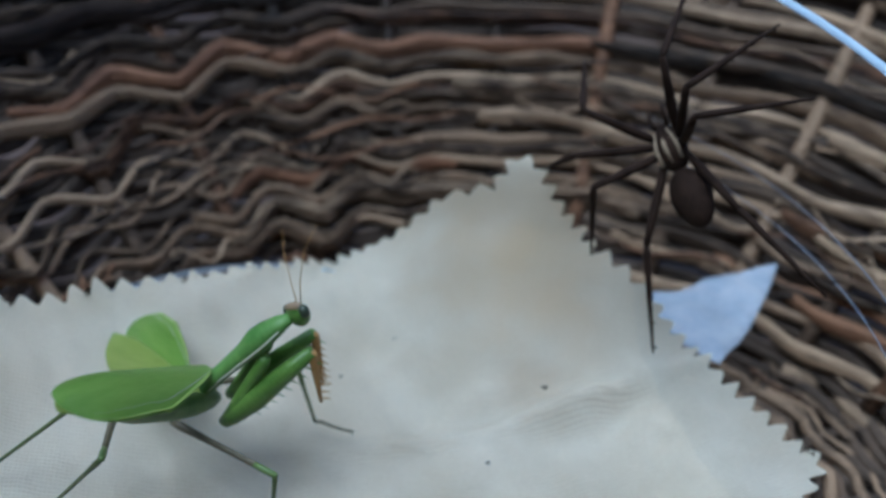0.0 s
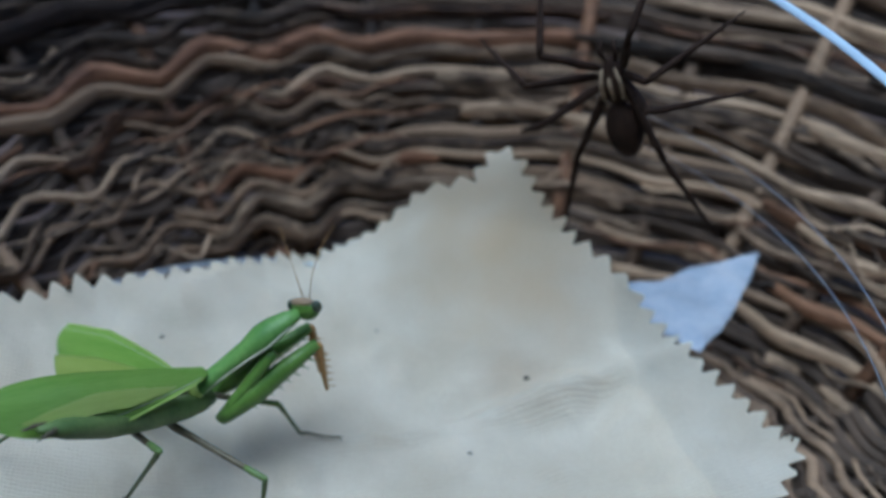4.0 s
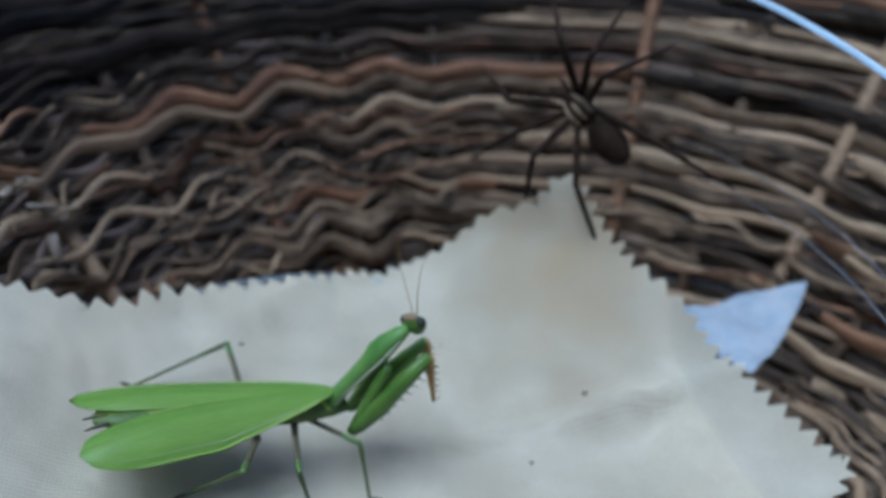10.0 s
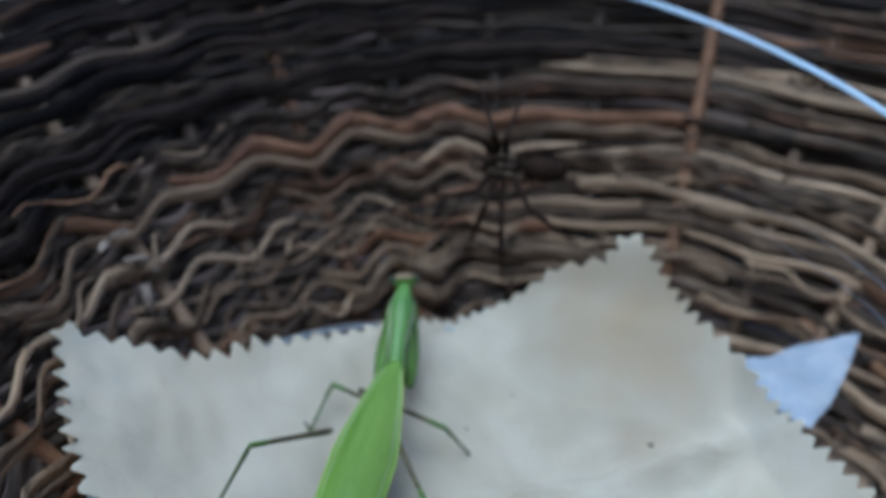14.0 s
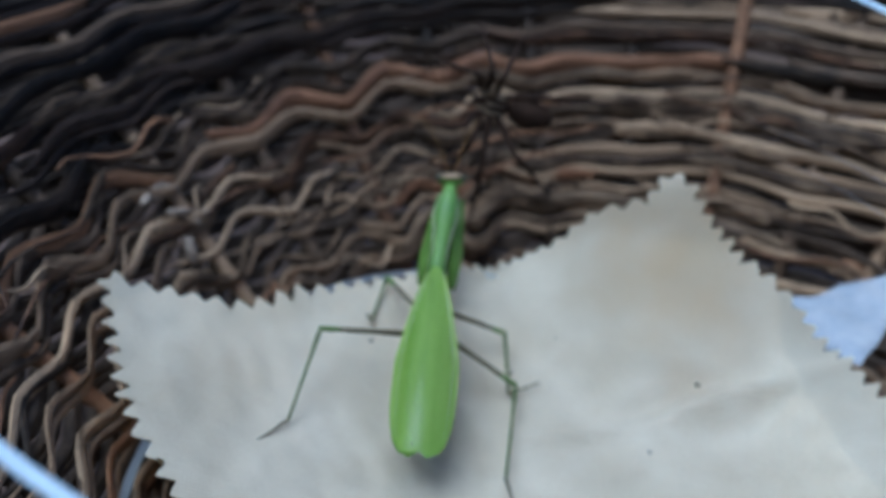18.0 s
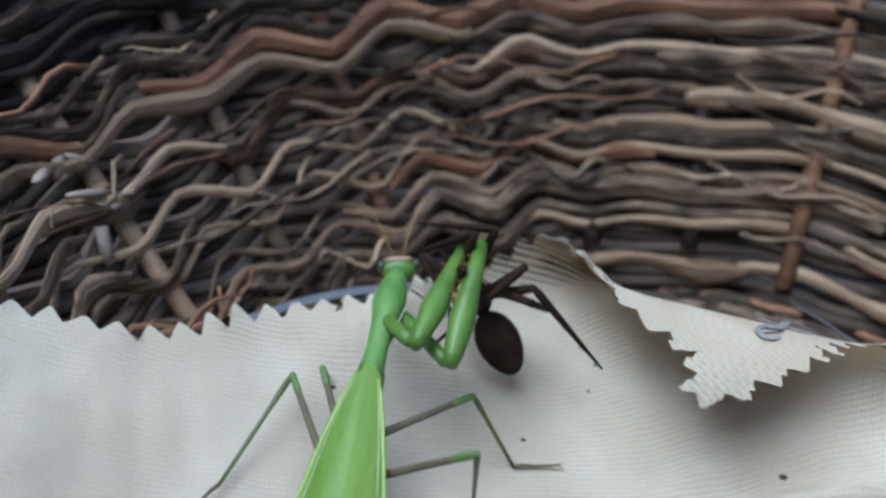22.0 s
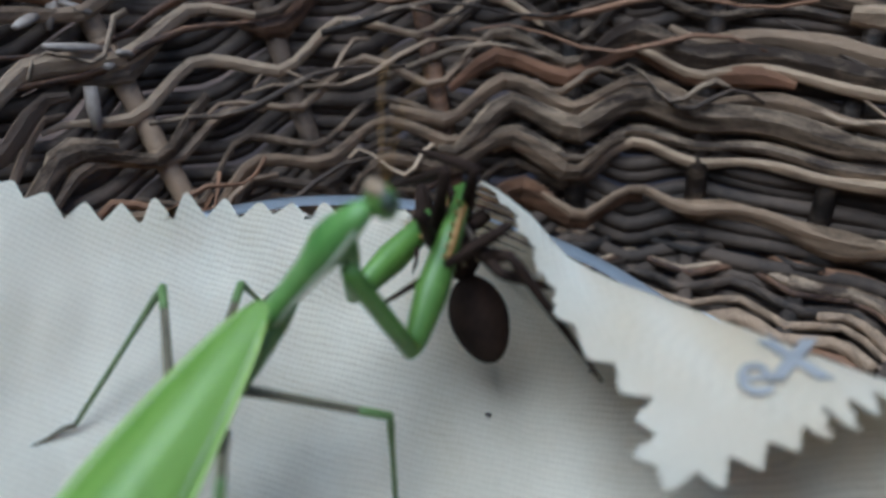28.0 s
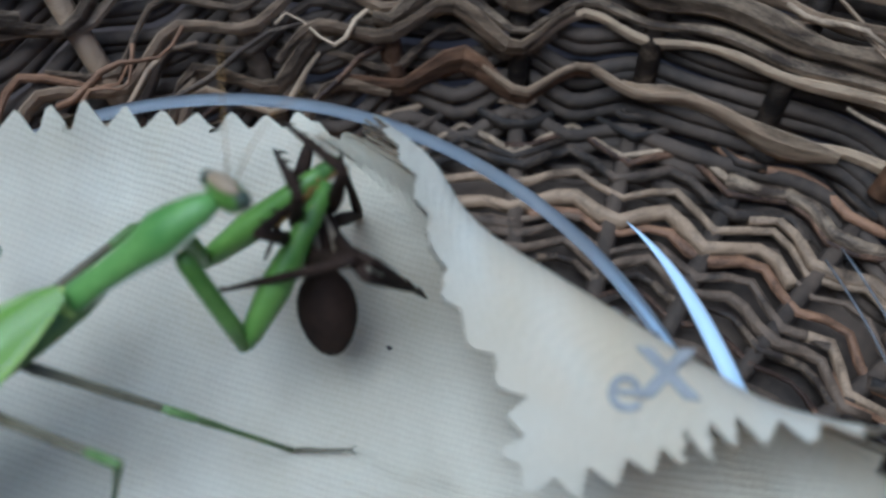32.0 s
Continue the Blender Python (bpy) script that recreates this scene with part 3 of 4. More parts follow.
for i in range(STRIPS):
    bm = bmesh.new()
    bm.faces.new([bm.verts.new((x, y, 0)) for x, y in OUT])
    bm.normal_update()
    bmesh.ops.triangulate(bm, faces=bm.faces[:])
    across = Vector((FOLD_N.x, FOLD_N.y, 0))
    for s, way in ((i * STEP - 0.006, -1), ((i + 1) * STEP + 0.02, 1)):
        bmesh.ops.bisect_plane(bm, geom=bm.verts[:] + bm.edges[:] + bm.faces[:], dist=1e-5, plane_co=across * (c0 + s), plane_no=across * way, clear_outer=True)
    if not bm.faces:
        bm.free()
        continue
    us = [v.co.x * FOLD_D.x + v.co.y * FOLD_D.y for v in bm.verts]
    u = min(us) + 0.3
    while u < max(us):
        bmesh.ops.bisect_plane(bm, geom=bm.verts[:] + bm.edges[:] + bm.faces[:], dist=1e-5, plane_co=(FOLD_D.x * u, FOLD_D.y * u, 0), plane_no=(FOLD_D.x, FOLD_D.y, 0))
        u += 0.3
    bmesh.ops.remove_doubles(bm, verts=bm.verts, dist=0.001)
    bmesh.ops.recalc_face_normals(bm, faces=bm.faces[:])
    for f in bm.faces:
        if f.normal.z < 0:
            f.normal_flip()
    for v in bm.verts:
        v.co.z = cloth_z(v.co.x, v.co.y)
    h = hinge(i)
    for v in bm.verts:
        v.co -= h
    bmesh.ops.solidify(bm, geom=bm.faces[:], thickness=0.035)
    strips.append((i, h, plan_uv(cloth_normals(part("fold_strip", bm, CLOTH, cloth), h), h)))


# print on the underside of the corner
def underside(u, s, bm, name, turn=0.0):
    """Lays a mark under the corner, u along the crease and s past it, to be read when the corner is turned over."""
    i, h, strip = strips[min(int(s / STEP), len(strips) - 1)]
    p = FOLD_O + FOLD_D * u + FOLD_N * s
    a, b = hinge(i), hinge(i + 1)
    across = (b - a).normalized()
    along = Vector((FOLD_D.x, FOLD_D.y, FOLD_SLOPE)).normalized()
    n = along.cross(across).normalized()
    place = a + (b - a) * (s / STEP - i) + Vector((FOLD_D.x, FOLD_D.y, FOLD_SLOPE)) * u - n * 0.046 - h
    ax = Matrix.Rotation(radians(turn), 3, n) @ along
    ink = part(name, bm, INK, strip, "grey printed mark", False)
    ink.matrix_local = Matrix.Translation(place * S) @ Matrix((ax, (-n).cross(ax), -n)).transposed().to_4x4()
    return ink


def letter(text, size, bold):
    cu = bpy.data.curves.new("letter", "FONT")
    cu.body, cu.size, cu.align_x, cu.align_y, cu.extrude, cu.offset = text, size, "CENTER", "CENTER", 0.006, bold
    tmp = new("letter", cu)
    me = bpy.data.meshes.new_from_object(tmp.evaluated_get(bpy.context.evaluated_depsgraph_get()))
    bpy.data.objects.remove(tmp), bpy.data.curves.remove(cu)
    bm = bmesh.new()
    bm.from_mesh(me)
    bpy.data.meshes.remove(me)
    return bm


underside(4.40, 1.68, letter("e", 0.70, 0.004), "letter", -32)
underside(4.80, 1.50, letter("X", 0.66, 0.026), "letter", -34)
for k in range(5):
    bm = bmesh.new()
    bmesh.ops.create_cube(bm, size=1.0)
    for v in bm.verts:
        v.co = Vector((v.co.x * 0.09, v.co.y * 0.10, v.co.z * 0.012))
    underside(3.98 + 0.175 * k, 0.91 + 0.075 * k, bm, "print_bar", 23)

# ---- window reflection and specks ----
# a pale sheet modelled in place of the window's reflection in the bowl
bm = bmesh.new()
pts = [(4.5, -1.3), (5.6, -0.95), (6.9, -0.35), (7.9, -0.05), (7.3, -1.2), (6.6, -2.3), (5.9, -3.2), (5.1, -2.2)]
cells(bm, pts[::-1], 0.25)
for v in bm.verts:
    v.co.z = 0.0 + 0.02 * (v.co.x - 5) + 0.22 * noise.noise(v.co * 1.1)
bmesh.ops.solidify(bm, geom=bm.faces[:], thickness=0.02)
REFLECTION.node_tree.nodes["Principled BSDF"].inputs["Alpha"].default_value = 0.45
tagged(part("window_reflection", bm, REFLECTION, None, "crumpled bluish white sheet beside the cloth, standing for a window reflection"), category="film")
for x, y, r in ((2.91, -3.41, 0.045), (1.9, -4.71, 0.03), (-3.3, -3.03, 0.035), (-0.6, -3.1, 0.03), (0.3, -2.2, 0.02)):
    bm = bmesh.new()
    blob(bm, (x, y, cloth_z(x, y) + 0.02), (r * 1.4, r, r * 0.5), 1)
    tagged(part("speck", bm, SPECK, None, "tiny dark brown speck of dirt on the cloth"), category="dirt", group="specks on the cloth")


# ---- mantis ----
def wing_mesh(length, width, side, arch=0.32, lift=0.014):
    bm = bmesh.new()
    nu, nv = 30, 24
    grid = []
    for i in range(nu + 1):
        u = i / nu
        full = width * (0.26 + 0.74 * min(1, u * 1.9) ** 0.8) - 0.1
        w = max(0.012, full * math.sqrt(max(0.0, 1 - max(0, (u - 0.62) / 0.38) ** 2.8)))
        inner = -0.06 - 0.22 * min(1, u * 1.8) + 0.5 * (full - w)
        row = []
        for v in range(nv + 1):
            x = inner + w * v / nv
            row.append(bm.verts.new((side * x, -length * u, 0.31 + lift * side - arch * (x / 0.6) ** 2 - 0.12 * u - 0.20 * max(0.0, (u - 0.6) / 0.4) ** 2 + 0.003 * abs(math.sin(v * 0.9 + 2.2 * u * u)))))
        grid.append(row)
    for a, b in zip(grid, grid[1:]):
        for k in range(nv):
            bm.faces.new((a[k], a[k + 1], b[k + 1], b[k]))
    bmesh.ops.solidify(bm, geom=bm.faces[:], thickness=0.03)
    return bm


def wing_edge(length, width, side, u, inset):
    """A point on a wing's outer edge, inset from it."""
    full = width * (0.26 + 0.74 * min(1, u * 1.9) ** 0.8) - 0.1
    w = max(0.012, full * math.sqrt(max(0.0, 1 - max(0, (u - 0.62) / 0.38) ** 2.8)))
    x = -0.06 - 0.22 * min(1, u * 1.8) + 0.5 * (full - w) + w * (1 - inset)
    return (side * x, -length * u, 0.315 + 0.014 * side - 0.32 * (x / 0.6) ** 2 - 0.12 * u - 0.20 * max(0.0, (u - 0.6) / 0.4) ** 2)


LP = 1.95
mantis = thing("praying_mantis", "bright green praying mantis standing on the cotton cloth", "mantis")
bm = bmesh.new()
tube(bm, [(0, 0.25, 0.0), (0, 0.0, -0.05), (0, -0.5, -0.1), (0, -1.4, -0.1), (0, -2.4, -0.06), (0, -3.2, 0.0), (0, -3.65, 0.05)], [0.15, 0.19, 0.21, 0.23, 0.23, 0.16, 0.05], 14, 0.75)
abdomen = part("abdomen", bm, OLIVE, mantis)
for sx in (-1, 1):
    bm = bmesh.new()
    tube(bm, [(0.07 * sx, -3.45, 0.06), (0.10 * sx, -3.6, 0.05), (0.12 * sx, -3.78, 0.0)], [0.035, 0.03, 0.008], 6)
    part("cercus", bm, BROWN_LEG, abdomen, "thin brown tail feeler")
wings = []
for side, name in ((1, "forewing"), (-1, "forewing")):
    wing = part(name, wing_mesh(3.9, 0.95, side), GREEN_WING, mantis)
    wings.append((wing, side, 1))
    for stripe, inset, thick, skin in (("margin", 0.03, 0.03, MARGIN), ("vein", 0.13, 0.006, PALE)):
        bm = bmesh.new()
        tube(bm, [wing_edge(3.9, 0.95, side, u / 22, inset) for u in range(1, 21)], [thick * math.sin(math.pi * u / 21) ** 0.4 * (1.2 - 0.035 * u) for u in range(1, 21)], 6, 0.4)
        part(stripe, bm, skin, wing, "olive yellow front edge" if stripe == "margin" else "pale cream line along the wing")
for side in (1, -1):
    wings.append((part("hindwing", wing_mesh(3.6, 0.72, side, 0.3), GREEN_WING_IN, mantis), side, 0))
bm = bmesh.new()
tube(bm, [(0, -0.05, 0), (0, 0.12, 0), (0, 0.5, 0.02), (0, 0.95, 0.03), (0, 1.25, 0.05), (0, 1.45, 0.05), (0, 1.7, 0.03), (0, 1.9, 0)], [0.14, 0.16, 0.145, 0.175, 0.23, 0.21, 0.155, 0.09], 14, 0.8)
prothorax = part("prothorax", bm, GREEN_BODY, mantis)
for sx in (-1, 1):
    bm = bmesh.new()
    tube(bm, [(sx * 0.155, 0.12, -0.02), (sx * 0.145, 0.5, 0.0), (sx * 0.18, 0.95, 0.01), (sx * 0.235, 1.25, 0.03), (sx * 0.21, 1.45, 0.03), (sx * 0.155, 1.7, 0.02)], [0.012, 0.016, 0.018, 0.018, 0.016, 0.01], 6)
    part("side_seam", bm, PALE, prothorax, "pale cream edge of the thorax")
bm = bmesh.new()
tube(bm, [(0, -0.10, 0.0), (0, -0.02, 0.01), (0, 0.06, 0.0)], [0.13, 0.175, 0.14], 12, 0.85)
part("collar", bm, GREEN_WING_IN, prothorax)
bm = bmesh.new()
for v in blob(bm, (0, 0.08, -0.03), (0.26, 0.13, 0.18)):
    v.co.x *= 1.0 + 0.8 * min(0, v.co.z + 0.05) * 2.2
head = part("head", bm, GREEN_LEG, mantis)
bm = bmesh.new()
blob(bm, (0, 0.07, 0.11), (0.225, 0.085, 0.06), 2)
part("brow", bm, HEAD_TOP, head, "tan upper face")
for sx in (-1, 1):
    bm = bmesh.new()
    blob(bm, (0.24 * sx, 0.08, 0.03), (0.07, 0.08, 0.10), 2)
    part("eye", bm, EYE, head, "dark glossy compound eye")
    bm = bmesh.new()
    tube(bm, [(0.06 * sx, 0.17, 0.1), (0.15 * sx, 0.3, 0.4), (0.32 * sx, 0.5, 0.75), (0.55 * sx, 0.75, 1.0)], [0.009, 0.007, 0.005, 0.003], 5)
    part("antenna", bm, TAN, head)


def limb_mesh(length, r0, r1, mid=None, spines=0, flat=1.0):
    bm = bmesh.new()
    rm = mid or (r0 + r1) / 2
    tube(bm, [(0, 0, 0), (0, length * 0.08, 0), (0, length * 0.35, 0), (0, length * 0.7, 0), (0, length, 0)], [r0 * 0.7, r0, rm, (rm + r1) / 2, r1], 9, flat)
    for i in range(spines):
        y = length * (0.25 + 0.7 * i / max(1, spines - 1))
        tube(bm, [(0, y, -rm * 0.7), (0, y + 0.05, -rm - 0.10)], [0.022, 0.004], 4)
    return bm


LC, LF, LT = 1.35, 1.85, 0.95
forelegs = []
for side in (1, -1):
    c = part("foreleg_coxa", limb_mesh(LC, 0.10, 0.09, 0.10), GREEN_LEG, mantis)
    f = part("foreleg_femur", limb_mesh(LF, 0.12, 0.08, 0.17, 9, 1.15), GREEN_LEG, mantis)
    t = part("foreleg_tibia", limb_mesh(LT, 0.075, 0.025, 0.06, 6), TAN, mantis, "tan spiny foreleg tibia")
    forelegs.append((side, c, f, t))
# each leg: hip in the body's space, lengths of thigh and shank, then at which time the knee (x, y, z), the foot (x, y) and the way its toes point
LEGS = {
    "HL": ((-0.3, -1.25, -0.25), 1.75, 1.7, [
        (0, -3.65, -6.13, 1.88, -5.14, -6.44, -130), (1, -3.64, -6.11, 1.88, -5.05, -6.16, -129), (4, -3.86, -6.41, 1.77, -5.00, -6.05, -135), (4.6, -3.9, -6.3, 1.3, -4.95, -5.9, -145), (5.4, -3.9, -5.1, 0.45, -4.75, -5.2, -170), (6.4, -3.40, -3.75, 0.85, -4.52, -4.45, -206), (8, -3.38, -3.67, 0.90, -4.49, -4.35, -208),
        (10, -3.37, -3.70, 0.80, -4.49, -4.48, -201), (11, -3.71, -3.63, 0.94, -4.55, -4.59, -223), (13, -4.10, -6.27, 1.69, -4.67, -6.10, -108), (18, -4.02, -4.07, 1.41, -4.44, -5.40, -135),
        (19, -3.85, -3.30, 1.01, -4.43, -4.87, -123), (20, -3.77, -4.25, 1.97, -4.38, -4.90, -124), (22, -3.71, -3.45, 0.91, -4.32, -5.05, -122), (24, -3.68, -3.77, 1.27, -4.34, -5.13, -127),
        (25.5, -3.89, -3.46, 0.91, -4.36, -5.02, -131), (28, -3.92, -3.97, 1.32, -4.32, -5.25, -125), (30, -4.41, -4.38, 1.16, -4.53, -5.56, -127)]),
    "ML": ((-0.28, -0.65, -0.25), 1.6, 0.98, [
        (0, -1.13, -4.25, 0.68, -0.88, -4.35, -18), (4, -1.11, -4.82, 0.41, -0.87, -4.56, -6), (8, -0.79, -5.55, 0.22, -0.69, -5.72, -40), (10, -0.95, -5.45, 0.26, -0.80, -5.71, -11),
        (11, -2.72, -3.79, 0.40, -3.32, -3.91, 117), (13, -3.19, -3.45, 0.53, -3.43, -4.02, 120), (18, -3.07, -1.88, 0.92, -3.33, -2.84, 122), (19, -3.44, -1.90, 1.57, -3.31, -2.56, 266),
        (20, -3.10, -1.85, 0.85, -3.32, -2.78, 115), (21.2, -3.59, -3.32, 1.33, -3.61, -2.90, 74), (22, -3.30, -3.41, 1.05, -3.37, -2.99, 98), (24, -3.23, -3.45, 1.22, -3.36, -3.04, 92),
        (25.5, -3.29, -3.34, 1.16, -3.38, -3.01, 95), (28, -3.21, -3.56, 1.23, -3.41, -3.13, 80)]),
    "MR": ((0.28, -0.65, -0.25), 1.75, 1.3, [
        (0, -1.24, -6.26, 0.55, -1.37, -6.19, -30), (4, -1.09, -6.41, 0.48, -1.25, -6.32, -41), (8, -1.92, -6.78, 0.99, -2.08, -6.48, -51), (10, -1.69, -6.75, 0.90, -1.54, -6.45, -28),
        (11, -2.02, -4.90, -0.62, -0.82, -5.40, -2), (13, -1.08, -4.17, 0.35, -0.61, -3.65, 35), (18, -0.73, -2.49, 0.08, -0.65, -3.71, 31), (19, -0.64, -2.60, 0.62, -0.79, -3.49, 3),
        (20, -0.69, -2.66, 0.61, -0.78, -3.53, 4), (21.2, -1.41, -3.08, 0.69, -0.88, -3.33, 6), (22, -1.31, -3.33, 0.68, -0.78, -3.52, 11), (24, -1.26, -3.29, 0.71, -0.65, -3.53, 6),
        (25.5, -1.34, -3.22, 0.58, -0.68, -3.55, 5), (28, -1.21, -4.14, 0.61, -1.09, -4.48, 10), (31, -1.64, -4.35, 0.50, -0.92, -4.65, 30), (32, -1.78, -4.92, 0.52, -1.08, -4.63, 27)]),
    "HR": ((0.3, -1.25, -0.25), 1.85, 2.1, [
        (0, -3.16, -7.23, 1.86, -4.18, -6.58, -102), (4, -2.27, -6.98, 1.61, -3.11, -6.22, -120), (8, -3.68, -7.41, 1.26, -5.55, -6.80, -166), (10, -2.32, -7.40, 1.54, -3.48, -6.48, -140),
        (11, -2.12, -7.55, 1.42, -2.82, -6.75, -134), (13, -1.44, -6.90, 1.25, -0.93, -5.94, -60), (18, -0.52, -3.60, -0.26, -0.73, -5.81, -74), (20, -0.61, -4.93, 1.40, -0.91, -4.89, -76),
        (21.2, -1.11, -5.17, 1.72, -1.21, -5.09, -62), (22, -1.12, -5.12, 1.72, -1.20, -4.34, -50), (24, -0.92, -5.05, 1.93, -1.28, -4.41, -50), (28, -1.51, -6.19, 2.04, -2.36, -5.55, -23),
        (30, -1.72, -6.32, 2.16, -2.43, -6.08, -17), (31, -2.02, -6.11, 2.22, -2.09, -5.58, 20), (32, -1.60, -5.74, 1.81, -2.35, -6.12, -12)]),
}
legs = {}
for key, (hip, a, b, feet) in LEGS.items():
    legs[key] = (part("leg_femur", limb_mesh(a, 0.065, 0.04, 0.05), BROWN_LEG, mantis), part("leg_tibia", limb_mesh(b, 0.042, 0.026, 0.03), GREEN_SHANK, mantis), None)
    bm = bmesh.new()
    tube(bm, [(0, a * 0.80, 0), (0, a * 0.86, 0), (0, a * 0.95, 0), (0, a, 0), (0, a + 0.035, 0)], [0.044, 0.05, 0.049, 0.046, 0.02], 9)
    part("knee", bm, KNEE, legs[key][0], "green knee")
    bm = bmesh.new()
    tube(bm, [(0, 0, 0), (0, 0.12, 0.03), (0, 0.3, 0.0), (0, 0.55, 0.0), (0, 0.66, 0.03)], [0.03, 0.028, 0.022, 0.02, 0.012], 6)
    for sx in (-1, 1):
        tube(bm, [(0, 0.62, 0), (0.05 * sx, 0.7, 0.0)], [0.012, 0.005], 4)
    legs[key] = legs[key][:2] + (part("tarsus", bm, BROWN_LEG, mantis),)

# ---- spider ----
spider = thing("wolf_spider", "brown wolf spider with striped back and long legs", "spider")
bm = bmesh.new()
for v in blob(bm, (0, 0.40, 0), (0.28, 0.42, 0.2)):
    v.co.x *= 1.0 - 0.35 * max(0, v.co.y - 0.3) / 0.4
carapace = part("carapace", bm, SPIDER_BROWN, spider)
for sx in (-1, 0, 1):
    bm = bmesh.new()
    tube(bm, [(0.17 * sx, 0.12, 0.14), (0.18 * sx, 0.38, 0.17 if sx else 0.215), (0.11 * sx, 0.66, 0.14)], [0.03, 0.038, 0.02], 6, 0.5)
    part("stripe", bm, SPIDER_STRIPE, carapace, "pale tan stripe")
bm = bmesh.new()
for v in blob(bm, (0, -0.48, 0.0), (0.33, 0.50, 0.28)):
    v.co.x *= 1.0 - 0.25 * max(0.0, -0.4 - v.co.y)
part("abdomen", bm, SPIDER_BROWN, spider)
for sx in (-1, 1):
    bm = bmesh.new()
    tube(bm, [(0.09 * sx, 0.74, 0), (0.14 * sx, 0.92, 0.06), (0.11 * sx, 1.08, -0.03)], [0.04, 0.04, 0.03], 6)
    part("palp", bm, SPIDER_BROWN, spider)
SLEG = []
for sx in (-1, 1):
    for y0 in (0.62, 0.5, 0.35, 0.2):
        fem = part("leg_upper", limb_mesh(1.3, 0.065, 0.052, 0.08), SPIDER_BROWN, spider)
        tib = part("leg_lower", limb_mesh(1.75, 0.06, 0.016, 0.05, 4), SPIDER_BROWN, spider)
        SLEG.append((fem, tib, sx, y0))

# ---- movement ----
BODY = [
    (0.0, pose(-0.0237, -0.0511, 0.0109, -6.2, 1.7, -84.9)),
    (2.0, pose(-0.0243, -0.0497, 0.0112, -6.4, 1.8, -85.7)),
    (3.5, pose(-0.0208, -0.0546, 0.0090, -7.8, 1.3, -85.5)),
    (4.0, pose(-0.0218, -0.0509, 0.0095, -10.6, 2.1, -80.6)),
    (4.5, pose(-0.0211, -0.0529, 0.0081, -12.5, 1.8, -80.9)),
    (6.5, pose(-0.0150, -0.0512, 0.0058, -14.0, 2.5, -71.6)),
    (7.0, pose(-0.0155, -0.0507, 0.0060, -13.9, 2.5, -71.7)),
    (7.5, pose(-0.0147, -0.0510, 0.0058, -13.9, 2.4, -72.5)),
    (8.0, pose(-0.0140, -0.0507, 0.0056, -14.1, 2.5, -72.0)),
    (9.0, pose(-0.0132, -0.0510, 0.0055, -13.9, 2.4, -71.5)),
    (10.0, pose(-0.0146, -0.0492, 0.0059, -13.4, 3.0, -64.7)),
    (10.5, pose(-0.0168, -0.0493, 0.0063, -13.1, 3.4, -59.6)),
    (11.0, pose(-0.0171, -0.0462, 0.0067, -10.5, 4.1, -51.8)),
    (11.5, pose(-0.0155, -0.0418, 0.0068, -5.8, 4.6, -34.1)),
    (12.0, pose(-0.0205, -0.0461, 0.0075, -2.9, 5.0, -19.0)),
    (13.0, pose(-0.0210, -0.0409, 0.0082, 0.7, 5.2, -14.8)),
    (14.0, pose(-0.0199, -0.0306, 0.0096, 4.6, 5.1, -9.8)),
    (14.5, pose(-0.0205, -0.0326, 0.0094, 4.3, 5.0, -7.5)),
    (16.5, pose(-0.0194, -0.0313, 0.0094, 5.6, 4.7, -4.8)),
    (17.0, pose(-0.0201, -0.0321, 0.0104, 6.3, 5.0, -8.0)),
    (17.5, pose(-0.0211, -0.0273, 0.0126, 9.6, 4.9, -3.0)),
    (18.0, pose(-0.0209, -0.0234, 0.0134, 11.7, 4.7, -0.4)),
    (18.5, pose(-0.0224, -0.0212, 0.0153, 14.2, 4.8, -0.1)),
    (19.0, pose(-0.0156, -0.0110, 0.0215, 16.9, 4.8, -10.6)),
    (19.5, pose(-0.0238, -0.0194, 0.0181, 12.5, 4.6, 4.0)),
    (20.0, pose(-0.0236, -0.0238, 0.0140, 5.7, 4.8, 1.9)),
    (20.5, pose(-0.0255, -0.0265, 0.0131, 11.1, 5.0, 3.3)),
    (21.0, pose(-0.0272, -0.0335, 0.0127, 7.2, 4.6, 1.2)),
    (21.5, pose(-0.0267, -0.0361, 0.0120, 8.7, 4.0, 1.0)),
    (22.0, pose(-0.0261, -0.0368, 0.0127, 9.5, 4.1, -0.7)),
    (23.0, pose(-0.0241, -0.0400, 0.0168, 8.1, 3.9, 2.4)),
    (24.0, pose(-0.0239, -0.0389, 0.0161, 6.5, 4.5, 4.8)),
    (25.5, pose(-0.0257, -0.0364, 0.0131, 7.9, 3.7, -1.9)),
    (27.5, pose(-0.0247, -0.0402, 0.0153, 5.7, 6.3, -3.1)),
    (28.0, pose(-0.0242, -0.0411, 0.0159, 4.8, 6.0, -4.5)),
    (29.0, pose(-0.0245, -0.0420, 0.0166, 4.6, 5.7, -7.1)),
    (30.0, pose(-0.0252, -0.0437, 0.0170, 3.2, 5.4, -16.2)),
    (31.0, pose(-0.0275, -0.0441, 0.0159, -0.7, 7.8, -19.1)),
    (32.0, pose(-0.0299, -0.0460, 0.0167, -1.1, 8.1, -22.4)),
]


